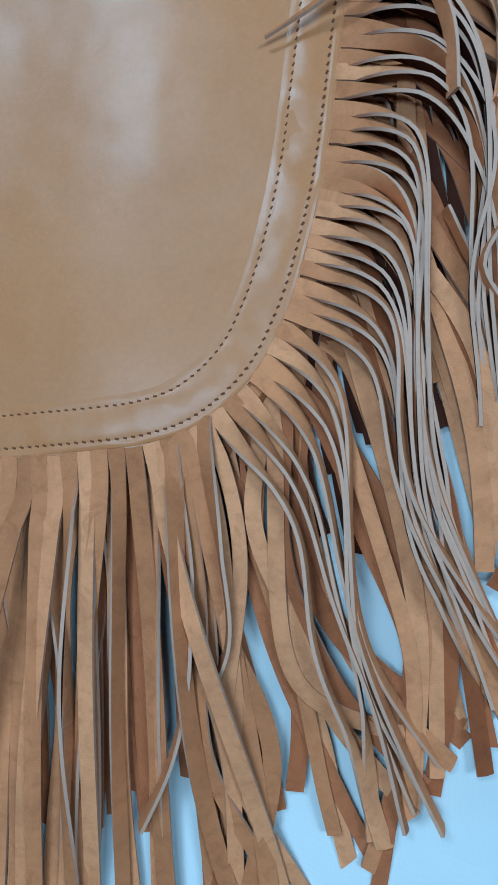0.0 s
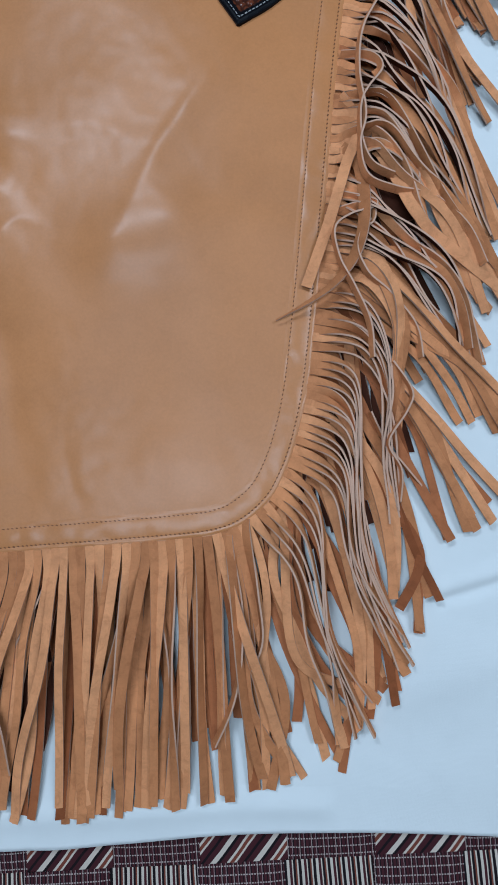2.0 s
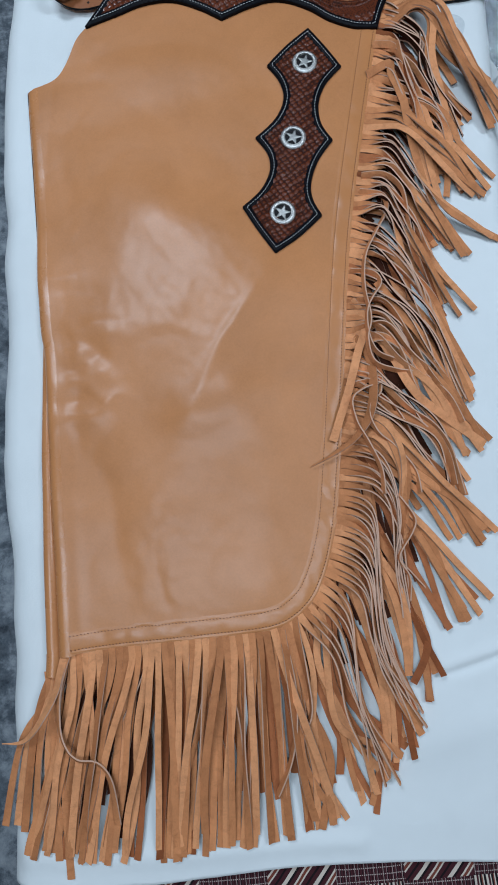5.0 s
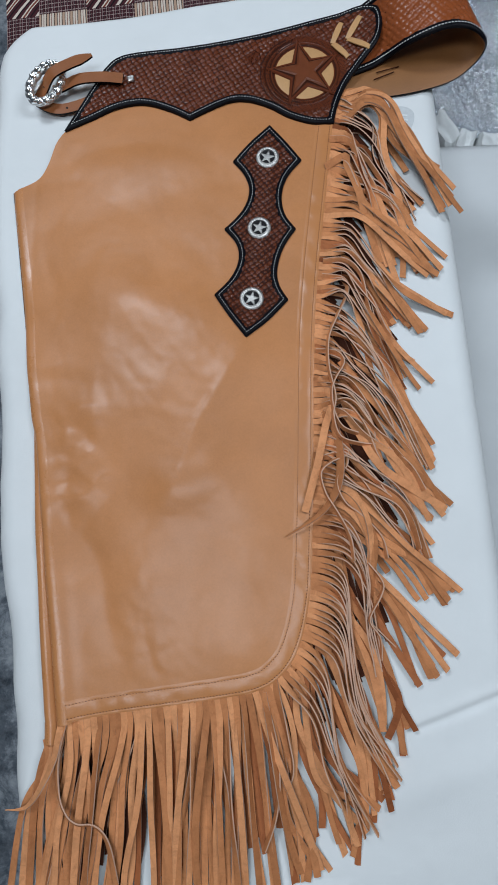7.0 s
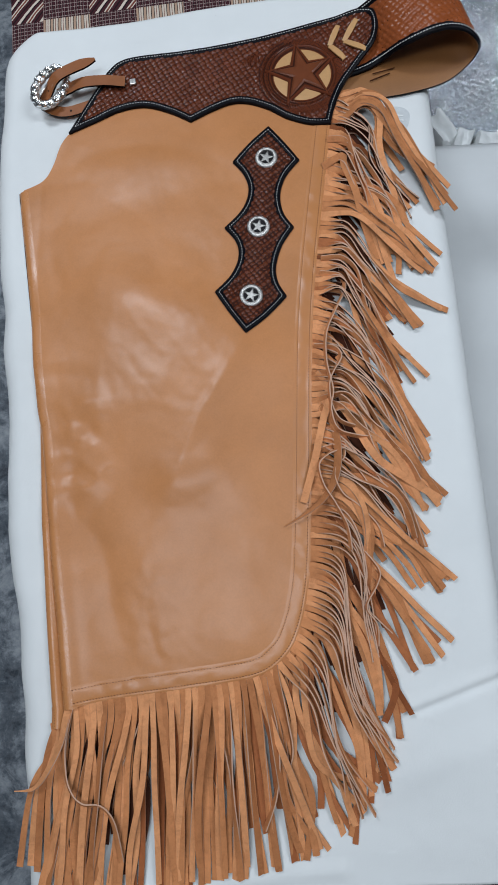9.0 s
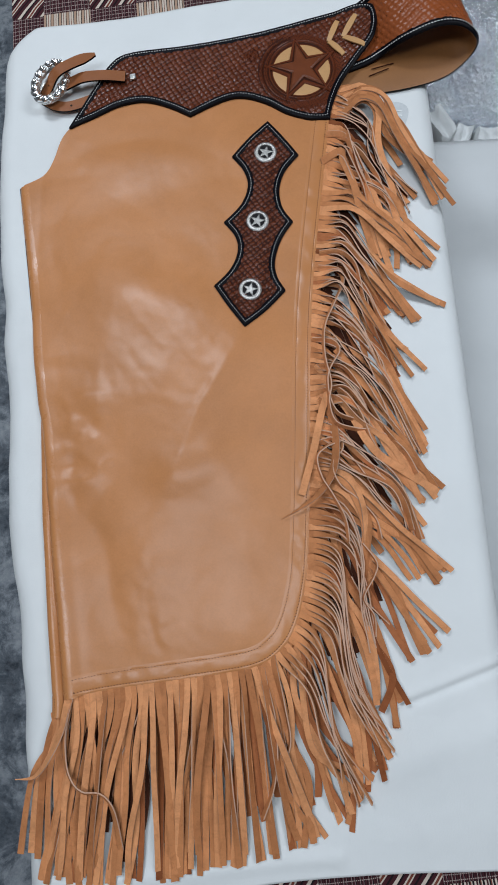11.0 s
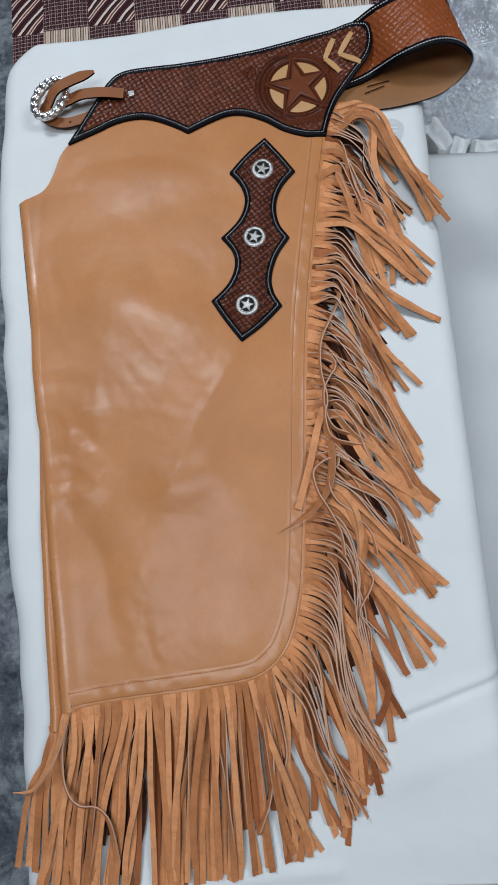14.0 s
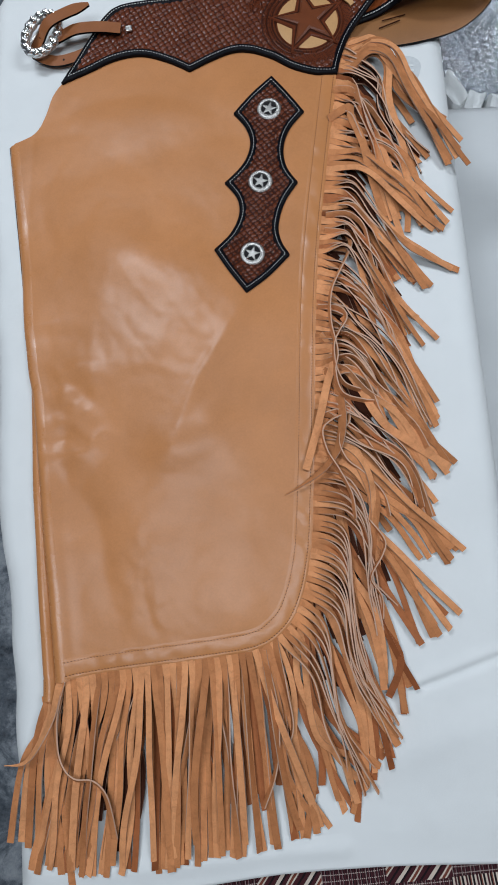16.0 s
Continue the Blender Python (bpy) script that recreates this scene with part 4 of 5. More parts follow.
    lock((0.0020, -0.476), (0.0280, -0.463), 6, [(0.035, -0.535), (0.055, -0.600)], [(0.061, -0.668), (0.078, -0.660), (0.094, -0.653)], "flat", 0.016, 0.006, 0.006, 0.010)

    def lace(points, z, turns, width=0.0078, pointed=False):
        """A strand that has strayed from the rest: through a few places, with its height and turn at its start, middle and end."""
        path = evenly(spline(points, 10), 0.004)[0]
        k = np.linspace(0, 1, len(path))
        if pointed:
            width = width * np.clip((1 - k) / 0.45, 0.10, 1)
        fringe_strand(root_strip, path, np.interp(k, (0, 0.5, 1), z), np.radians(np.interp(k, (0, 0.5, 1), turns)), width, camber=rng.uniform(0, 0.08))

    # strands of the folded back half, west of the hem
    for k in range(7):
        x0 = -0.2395 + 0.0026 * k
        tip = (-0.277 + 0.013 * k + rng.uniform(-0.004, 0.004), -0.683 - 0.007 * k + rng.uniform(-0.012, 0.012))
        lace([(x0, -0.530), (x0 - 0.004 + rng.uniform(-0.006, 0.006), -0.560), ((x0 + tip[0]) / 2 - 0.006, -0.605), tip], (0.007, 0.006 + 0.001 * (k % 3), 0.002 + 0.001 * (k % 3)), (rng.uniform(-30, 30), rng.uniform(-55, 55), 0), 0.0078)
    # long stray laces on top of the tangle
    lace([(0.085, -0.150), (0.100, -0.165), (0.106, -0.207), (0.101, -0.243), (0.086, -0.268), (0.065, -0.285), (0.040, -0.300)], (0.012, 0.028, 0.0185), (25, 40, 20), 0.0105, True)
    lace([(0.082, -0.105), (0.098, -0.133), (0.089, -0.170), (0.079, -0.214), (0.069, -0.250), (0.063, -0.271)], (0.012, 0.022, 0.0175), (40, 8, 0), 0.0090)
    lace([(0.090, 0.030), (0.116, 0.024), (0.121, 0.005), (0.107, -0.026), (0.095, -0.057), (0.094, -0.095), (0.101, -0.133), (0.098, -0.156), (0.106, -0.182), (0.131, -0.191), (0.159, -0.195), (0.187, -0.216), (0.204, -0.246)],
         (0.012, 0.030, 0.018), (60, 80, 62))
    lace([(0.080, -0.070), (0.104, -0.074), (0.113, -0.088), (0.103, -0.108), (0.097, -0.125), (0.099, -0.150), (0.109, -0.170), (0.128, -0.178)], (0.012, 0.030, 0.022), (60, 82, 70))
    lace([(0.080, -0.190), (0.116, -0.200), (0.095, -0.211), (0.082, -0.225), (0.087, -0.250), (0.100, -0.272), (0.114, -0.300), (0.118, -0.328)], (0.012, 0.026, 0.022), (60, 82, 70), 0.008)
    lace([(0.085, -0.180), (0.110, -0.193), (0.120, -0.207), (0.144, -0.233), (0.171, -0.251), (0.188, -0.272), (0.197, -0.297), (0.206, -0.325)], (0.012, 0.026, 0.010), (30, 75, 66))
    lace([(0.085, -0.205), (0.110, -0.200), (0.113, -0.215), (0.103, -0.226), (0.101, -0.243), (0.110, -0.262), (0.128, -0.276), (0.150, -0.300), (0.157, -0.325)], (0.012, 0.028, 0.018), (60, 80, 70))
    lace([(0.112, -0.240), (0.140, -0.242), (0.166, -0.256), (0.185, -0.282), (0.196, -0.315)], (0.020, 0.028, 0.012), (8, 20, 60), 0.0092)
    lace([(0.085, -0.155), (0.110, -0.150), (0.128, -0.175), (0.150, -0.215), (0.185, -0.240), (0.232, -0.268)], (0.012, 0.030, 0.008), (20, 10, 0), 0.0092)
    lace([(0.110, -0.085), (0.140, -0.130), (0.165, -0.160), (0.190, -0.200)], (0.020, 0.030, 0.014), (5, 10, 0), 0.0092)
    lace([(0.120, -0.370), (0.134, -0.395), (0.148, -0.410), (0.177, -0.437)], (0.014, 0.014, 0.004), (70, 80, 80), 0.005, True)
    lace([(0.134, -0.330), (0.150, -0.352), (0.147, -0.368), (0.134, -0.394), (0.146, -0.415), (0.147, -0.440)], (0.022, 0.022, 0.010), (80, 82, 70), 0.006)
    lace([(0.098, 0.184), (0.124, 0.196), (0.126, 0.180), (0.135, 0.152), (0.150, 0.095), (0.166, 0.048)], (0.013, 0.030, 0.010), (30, 8, 0), 0.0092)
    lace([(0.105, 0.225), (0.126, 0.220), (0.138, 0.200), (0.152, 0.180), (0.172, 0.150), (0.180, 0.118)], (0.013, 0.028, 0.012), (50, 78, 60))
    lace([(0.092, 0.050), (0.118, 0.048), (0.136, 0.028), (0.145, -0.010), (0.152, -0.040)], (0.013, 0.026, 0.016), (60, 82, 70))
    lace([(-0.221, -0.512), (-0.223, -0.530), (-0.225, -0.548), (-0.235, -0.573), (-0.255, -0.599), (-0.281, -0.605)], (0.012, 0.024, 0.012), (20, 50, 25), 0.0095, True)
    lace([(-0.218, -0.512), (-0.222, -0.535), (-0.222, -0.560), (-0.214, -0.592), (-0.196, -0.612), (-0.175, -0.616), (-0.161, -0.634), (-0.152, -0.677)], (0.012, 0.023, 0.010), (30, 65, 30), 0.0090)
    lace([(0.012, -0.476), (0.015, -0.491), (0.026, -0.532), (0.029, -0.570), (0.024, -0.607), (0.012, -0.640)], (0.011, 0.018, 0.010), (20, 76, 66))
    lace([(0.025, -0.462), (0.027, -0.475), (0.040, -0.526), (0.044, -0.557), (0.036, -0.582)], (0.011, 0.018, 0.012), (20, 74, 72))


build_fringe()

# ---------------------------------------------------------------- tooled yoke
YOKE = joined(spline([(-0.258, 0.250), (-0.231, 0.298), (-0.204, 0.343)], 8), spline([(-0.204, 0.343), (-0.188, 0.358), (-0.159, 0.366), (-0.085, 0.373), (0.013, 0.388), (0.103, 0.411),
                      (0.144, 0.420), (0.162, 0.417), (0.174, 0.408), (0.178, 0.385), (0.172, 0.360), (0.152, 0.336), (0.130, 0.306), (0.117, 0.275), (0.111, 0.249)], 8),
              spline([(0.111, 0.249), (0.083, 0.250), (0.052, 0.260), (0.024, 0.277), (-0.004, 0.287), (-0.028, 0.287), (-0.056, 0.276), (-0.084, 0.262)], 8),
              spline([(-0.084, 0.262), (-0.108, 0.275), (-0.137, 0.286), (-0.161, 0.288), (-0.189, 0.282), (-0.218, 0.268), (-0.258, 0.250)], 8))
STAR = np.array((0.073, 0.325))
LIE = 0.0035


def basket(p, turn, size=0.0072):
    """The relief of a basket-weave stamp: bands that pass over and under."""
    c, sn = math.cos(turn), math.sin(turn)
    p = p + 0.0006 * np.stack([np.sin(p[:, 1] * 310 + 2 * np.sin(p[:, 0] * 170)), np.sin(p[:, 0] * 290 + 2 * np.sin(p[:, 1] * 190))], 1)
    q = np.stack([(p[:, 0] * c + p[:, 1] * sn) / size, (-p[:, 0] * sn + p[:, 1] * c) / (0.82 * size)], 1)
    f = q - np.floor(q)
    odd = (np.floor(q).sum(1) % 2) == 1
    along, over = np.where(odd, f[:, 0], f[:, 1]), np.where(odd, f[:, 1], f[:, 0])
    arch = np.clip(np.sin(math.pi * along), 0, 1)
    band = np.clip(np.sin(math.pi * over), 0, 1) ** 0.6
    cell = np.floor(q)
    stamp = 0.68 + 0.32 * np.sin(cell[:, 0] * 12.9898 + cell[:, 1] * 78.233)
    return band * (0.25 + 0.75 * arch) * stamp


def yoke_base(p):
    r = np.hypot(*(p - STAR).T)
    k = np.clip((r - 0.046) / 0.02, 0, 1)
    return k * front_height(p) + (1 - k) * float(front_height(STAR[None])[0]) + LIE + 0.004 * (k * np.clip((p[:, 1] - 0.27) / 0.1, 0, 1) + (1 - k) * 0.55) + 0.014 * np.clip((p[:, 0] - 0.118) / 0.055, 0, 1) ** 1.5


def scrolls(p):
    """Carved leaves that curl round the star."""
    z = np.zeros(len(p))
    q = p - STAR
    r, a = np.hypot(q[:, 0], q[:, 1]), np.degrees(np.arctan2(q[:, 1], q[:, 0]))
    z += 0.0012 * np.exp(-((r - 0.0455) / 0.0018) ** 2)
    for k in range(5):
        g = np.clip((np.mod(a + 360, 360) - 95) / 170, 0, 1)
        rk = 0.049 + 0.004 * k + 0.011 * np.sin(math.pi * g) * (k / 4)
        z += 0.0010 * np.exp(-((r - rk) / 0.0012) ** 2) * ((g > 0.02 + 0.05 * k) & (g < 0.98 - 0.06 * k))
    for cx, cy in ((0.004, 0.350),):
        d = np.hypot(p[:, 0] - cx, p[:, 1] - cy)
        z += 0.0010 * (np.exp(-((d - 0.008) / 0.0013) ** 2) + np.exp(-((d - 0.0035) / 0.0012) ** 2))
    return z


def yoke_height(p, d):
    r = np.hypot(*(p - STAR).T)
    field = np.clip((r - 0.056) / 0.004, 0, 1)
    for cx, cy in ((0.004, 0.350),):
        field *= np.clip((np.hypot(p[:, 0] - cx, p[:, 1] - cy) - 0.009) / 0.003, 0, 1)
    return yoke_base(p) + 0.0021 * basket(p, 0.55) * field + 2.3 * scrolls(p) * (1 - field)


def yoke_dye_and_shade(p):
    """Where dye and painted-in shade darken the grooves of the stamps and the carving."""
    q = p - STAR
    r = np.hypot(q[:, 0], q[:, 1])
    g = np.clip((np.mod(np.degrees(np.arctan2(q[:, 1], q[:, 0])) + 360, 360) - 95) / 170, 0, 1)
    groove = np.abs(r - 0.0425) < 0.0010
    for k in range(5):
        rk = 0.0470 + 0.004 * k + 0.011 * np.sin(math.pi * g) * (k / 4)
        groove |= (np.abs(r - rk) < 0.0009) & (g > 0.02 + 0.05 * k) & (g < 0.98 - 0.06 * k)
    # dark dots of colour stand for the shaded stipple of the ground between the leaves
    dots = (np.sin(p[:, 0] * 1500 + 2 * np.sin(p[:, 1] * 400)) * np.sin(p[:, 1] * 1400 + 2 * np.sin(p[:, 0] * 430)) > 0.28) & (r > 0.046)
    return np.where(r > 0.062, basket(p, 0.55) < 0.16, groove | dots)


def edging(base):
    def height(p, d):
        c = np.clip(d / 0.0092, 0, 1)
        return base(p) + 0.0022 * np.clip(1 - np.abs(2 * c - 1) ** 3, 0, 1) - 0.0008 * np.exp(-((d - 0.0047) / 0.0008) ** 2)
    return height


def inset(outline, d):
    """The outline moved inwards by d, without the loops that sharp corners leave."""
    line = evenly(np.concatenate([outline, outline[:1]]), 0.0015)[0]
    n = normals_of(line)
    q = line + n * d
    if depth_in(q, outline)[0].mean() < 0:
        q = line - n * d
    return q[depth_in(q, outline)[0] > d * 0.93]


yoke = piece("yoke", cut_sheet("yoke", YOKE, 0.0009, yoke_height, 0.002, [m_tooled, m_carved], low=0.0080, mark=yoke_dye_and_shade), chaps, "dark brown basket-weave tooled leather yoke")
piece("edging", cut_sheet("edging", YOKE, 0.0014, edging(yoke_base), 0.0045, m_black, high=0.0092), yoke, "raised black leather edging")
dashes("stitching", inset(YOKE, 0.0047), lambda p: yoke_base(p) + 0.0016, 0.0030, 0.0016, 0.0008, m_white_thread, yoke, 0.0038, "white thread stitching")


def star_mesh(name, cx, cy, z, outer, inner, rise, first, mats, sink=0.002, flat=0.0):
    """A five-pointed star, faceted to its middle or, with flat, rising to a level face of that share of its size."""
    ring = []
    for k in range(10):
        a = math.radians(first + 36 * k)
        r = outer if k % 2 == 0 else inner
        ring.append((cx + r * math.cos(a), cy + r * math.sin(a), z + (0.25 if k % 2 == 0 else 0.45) * rise))
    verts = ring + [(x, y, z - sink) for x, y, _ in ring] + [(cx, cy, z + rise)]
    faces = [(k + 10, (k + 1) % 10 + 10, (k + 1) % 10, k) for k in range(10)]
    if flat:
        verts += [(cx + (x - cx) * flat, cy + (y - cy) * flat, z + rise) for x, y, _ in ring]
        faces += [(k, (k + 1) % 10, 21 + (k + 1) % 10, 21 + k) for k in range(10)]
    top = 21 if flat else 0
    faces += [(top + k, top + (k + 1) % 10, 20) for k in range(10)]
    return mesh_of(name, verts, faces, mats, False)


def disc_mesh(name, cx, cy, z, r, mats, rise=0.0, sink=0.002, n=40):
    verts, faces = [(cx, cy, z + rise)], []
    for f, dz in ((0.6, rise * 0.7), (0.93, 0.0), (1.0, -0.0006), (1.0, -sink)):
        verts += [(cx + r * f * math.cos(2 * math.pi * k / n), cy + r * f * math.sin(2 * math.pi * k / n), z + dz) for k in range(n)]
    faces += [(0, 1 + k, 1 + (k + 1) % n) for k in range(n)]
    faces += [(1 + i * n + k, 1 + i * n + n + k, 1 + i * n + n + (k + 1) % n, 1 + i * n + (k + 1) % n) for i in range(3) for k in range(n)]
    return mesh_of(name, verts, faces, mats)


ZY = float(yoke_base(STAR[None])[0])
piece("inlay", disc_mesh("inlay", STAR[0], STAR[1], ZY + 0.0008, 0.0400, m_inlay), yoke, "pale tan leather inlay behind the star")
piece("star_border", star_mesh("star_border", STAR[0], STAR[1], ZY + 0.0010, 0.0530, 0.0228, 0.0020, 101, m_tooled, flat=0.93), yoke, "broad russet border of the star")
# A raised dark plate stands in for the shade of a carved groove.
piece("star_groove_shade", star_mesh("star_groove_shade", STAR[0], STAR[1], ZY + 0.0029, 0.0450, 0.0178, 0.0006, 101, m_carved), yoke, "dark plate for the shaded groove round the star")
piece("star", star_mesh("star", STAR[0], STAR[1], ZY + 0.0030, 0.0412, 0.0146, 0.0030, 101, m_star, flat=0.80), yoke, "raised russet leather five-pointed star")


def build_chevrons():
    for ax, ay, bx, by, cx, cy in ((0.1248, 0.398, 0.112, 0.367, 0.132, 0.344), (0.150, 0.402, 0.132, 0.371, 0.161, 0.350)):
        for (x0, y0), (x1, y1) in (((ax, ay), (bx, by)), ((cx, cy), (bx, by))):
            line = np.linspace((x0, y0), (x1, y1), 9)
            k = np.linspace(0, 1, 9)
            z = yoke_base(line) + 0.0010 + 0.0022 * np.sin(math.pi * k) ** 0.5
            way = np.array((x1 - x0, y1 - y0)) / math.hypot(x1 - x0, y1 - y0)
            side = np.tile((-way[1], way[0], 0.0), (9, 1))
            me = strip_mesh("lacing", np.column_stack([line, z]), side, np.tile((0, 0, 1.0), (9, 1)), 0.0082 * (0.5 + 0.5 * np.sin(math.pi * np.clip(k, 0.12, 0.88)) ** 0.5), 0.0016, [m_inlay, m_inlay])
            piece("lacing", me, yoke, "pale rawhide lacing of a chevron")


build_chevrons()

# ---------------------------------------------------------------- concho badge
BADGE = joined(spline([(0.025, 0.250), (0.048, 0.222), (0.067, 0.196)], 6), spline([(0.067, 0.196), (0.048, 0.172), (0.040, 0.145), (0.044, 0.118), (0.058, 0.097)], 6),
               spline([(0.058, 0.097), (0.041, 0.070), (0.033, 0.040), (0.036, 0.018), (0.047, -0.001)], 6), spline([(0.047, -0.001), (0.020, -0.030), (-0.007, -0.053)], 6),
               spline([(-0.007, -0.053), (-0.030, -0.022), (-0.048, 0.006)], 6), spline([(-0.048, 0.006), (-0.027, 0.030), (-0.017, 0.055), (-0.020, 0.078), (-0.036, 0.099)], 6),
               spline([(-0.036, 0.099), (-0.012, 0.125), (-0.003, 0.152), (-0.009, 0.176), (-0.025, 0.197)], 6), spline([(-0.025, 0.197), (0.000, 0.226), (0.025, 0.250)], 6))


def badge_base(p):
    return front_height(p) + 0.0025


# Groove shade is in the colour here too, over more of each stamp.
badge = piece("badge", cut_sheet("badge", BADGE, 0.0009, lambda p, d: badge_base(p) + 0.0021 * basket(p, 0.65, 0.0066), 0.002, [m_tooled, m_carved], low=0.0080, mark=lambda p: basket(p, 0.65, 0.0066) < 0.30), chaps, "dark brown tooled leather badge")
piece("edging", cut_sheet("edging", BADGE, 0.0014, edging(badge_base), 0.004, m_black, high=0.0092), badge, "raised black leather edging")
dashes("stitching", inset(BADGE, 0.0047), lambda p: badge_base(p) + 0.0016, 0.0030, 0.0016, 0.0008, m_white_thread, badge, 0.0038, "white thread stitching")


def build_concho(x, y):
    """A domed silver disc with a cut-out round a star."""
    z = float(badge_base(np.array([(x, y)]))[0]) + 0.0016
    n = 48
    verts, faces = [], []
    rings = ((0.0098, -0.0012), (0.0100, 0.0018), (0.0104, 0.0024), (0.0110, 0.0025), (0.0115, 0.0020), (0.0126, 0.0023), (0.0142, 0.0016), (0.0153, 0.0004), (0.0153, -0.0016))
    for r, dz in rings:
        for k in range(n):
            a = 2 * math.pi * k / n
            flute = 0.00030 * math.cos(24 * a) if 0.0105 < r < 0.0150 else 0.0
            verts.append((x + r * math.cos(a), y + r * math.sin(a), z + dz + flute))
    for i in range(len(rings) - 1):
        faces += [(i * n + k, i * n + n + k, i * n + n + (k + 1) % n, i * n + (k + 1) % n) for k in range(n)]
    piece("concho", mesh_of("concho", verts, faces, m_concho), badge, "engraved silver concho with a cut-out star")
    return z


for cx, cy in ((0.0216, 0.200), (0.0102, 0.0985), (0.0, 0.0)):
    ZC = build_concho(cx, cy)
    piece("recess", disc_mesh("recess", cx, cy, ZC + 0.0005, 0.0102, m_recess), badge, "black recess behind the star")
    piece("concho_star", star_mesh("concho_star", cx, cy, ZC + 0.0008, 0.0106, 0.0040, 0.0007, 76, m_star_silver, 0.001, 0.72), badge, "silver star inside the concho")

# ---------------------------------------------------------------- belt, straps and buckle
def build_belt():
    """The belt leaves the yoke to the east, folds over and comes back under itself with its lining showing."""
    # Raised points are shifted along the camera's rays to keep their outline in view.
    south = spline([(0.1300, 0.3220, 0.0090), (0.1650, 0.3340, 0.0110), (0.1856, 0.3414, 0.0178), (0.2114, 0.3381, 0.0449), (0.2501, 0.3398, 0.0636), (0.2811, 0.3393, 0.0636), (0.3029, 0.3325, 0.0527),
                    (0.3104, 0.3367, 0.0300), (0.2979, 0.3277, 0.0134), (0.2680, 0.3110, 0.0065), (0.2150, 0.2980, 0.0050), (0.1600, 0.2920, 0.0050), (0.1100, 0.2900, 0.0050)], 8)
    wide = np.array((-0.030, 0.088, 0.0))
    tan = np.gradient(south, axis=0)
    nrm = np.cross(tan, wide)
    nrm /= np.linalg.norm(nrm, axis=1)[:, None]
    if nrm[10][2] < 0:
        nrm = -nrm
    along = np.r_[0, np.cumsum(np.linalg.norm(np.diff(south, axis=0), axis=1))]
    fine = np.linspace(0, along[-1], 340)
    S = np.stack([np.interp(fine, along, south[:, i]) for i in range(3)], 1)
    N = np.stack([np.interp(fine, along, nrm[:, i]) for i in range(3)], 1)
    c = np.linspace(0, 1, 72)
    verts, faces, index = [], [], []
    flat = np.stack(np.meshgrid(fine, c * 0.093, indexing="ij"), -1).reshape(-1, 2)
    relief = 0.0017 * basket(flat, 0.42, 0.0078).reshape(len(fine), len(c))
    rimmed = np.minimum(c, 1 - c) * 0.093
    border = rimmed < 0.0095
    relief[:, border] = 0.0018 * np.clip(1 - np.abs(2 * rimmed[border] / 0.0095 - 1) ** 3, 0, 1)
    verts = (S[:, None] + wide * c[None, :, None] + N[:, None] * (0.0015 + relief)[..., None]).reshape(-1, 3)
    k = len(c)
    for i in range(len(fine) - 1):
        for j in range(k - 1):
            faces.append((i * k + j, i * k + k + j, i * k + k + j + 1, i * k + j + 1))
            # low parts of the stamp take the dark colour, shade included
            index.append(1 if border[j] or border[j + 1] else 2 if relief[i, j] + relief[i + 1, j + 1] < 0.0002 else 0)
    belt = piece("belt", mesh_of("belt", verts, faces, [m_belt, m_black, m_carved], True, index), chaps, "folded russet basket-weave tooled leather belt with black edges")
    inner, lf, li = [], [], []
    for i in range(len(S)):
        for cc, off in ((0.0, 0.0015), (0.0, -0.0012), (0.012, -0.0018), (0.5, -0.0018), (0.988, -0.0018), (1.0, -0.0012), (1.0, 0.0015)):
            inner.append(S[i] + wide * cc + N[i] * off)
    for i in range(len(S) - 1):
        for j in range(6):
            lf.append((i * 7 + j, i * 7 + j + 1, i * 7 + 7 + j + 1, i * 7 + 7 + j))
            li.append(1 if j in (0, 5) else 0)
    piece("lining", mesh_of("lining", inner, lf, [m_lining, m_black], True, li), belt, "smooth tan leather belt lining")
    # Dark strips laid on the lining hold the shade inside two slots.
    for (x0, y0), (x1, y1) in (((0.168, 0.318), (0.196, 0.329)), ((0.172, 0.329), (0.203, 0.337))):
        line = np.linspace((x0, y0, 0.0092), (x1, y1, 0.0092), 6)
        piece("slot", strip_mesh("slot", line, np.tile((-0.35, 0.94, 0), (6, 1)), np.tile((0, 0, 1.0), (6, 1)), 0.0013, 0.0006, [m_carved, m_carved]), belt, "dark strip for the shade of a slot in the lining")
    verts, faces = [], []
    for row in (0.058, 0.942):
        for i in range(2, len(S) - 3, 3):
            a, b = S[i] + wide * row + N[i] * 0.0034, S[i] + (S[i + 1] - S[i]) * 1.9 + wide * row + N[i] * 0.0034
            w = wide / np.linalg.norm(wide) * 0.0007
            o = len(verts)
            verts += [a - w, b - w, b + w, a + w, (a + b) / 2 + N[i] * 0.0007]
            faces += [(o, o + 1, o + 4), (o + 1, o + 2, o + 4), (o + 2, o + 3, o + 4), (o + 3, o, o + 4)]
    piece("stitching", mesh_of("stitching", verts, faces, m_white_thread), belt, "white thread stitching", "stuff")


build_belt()


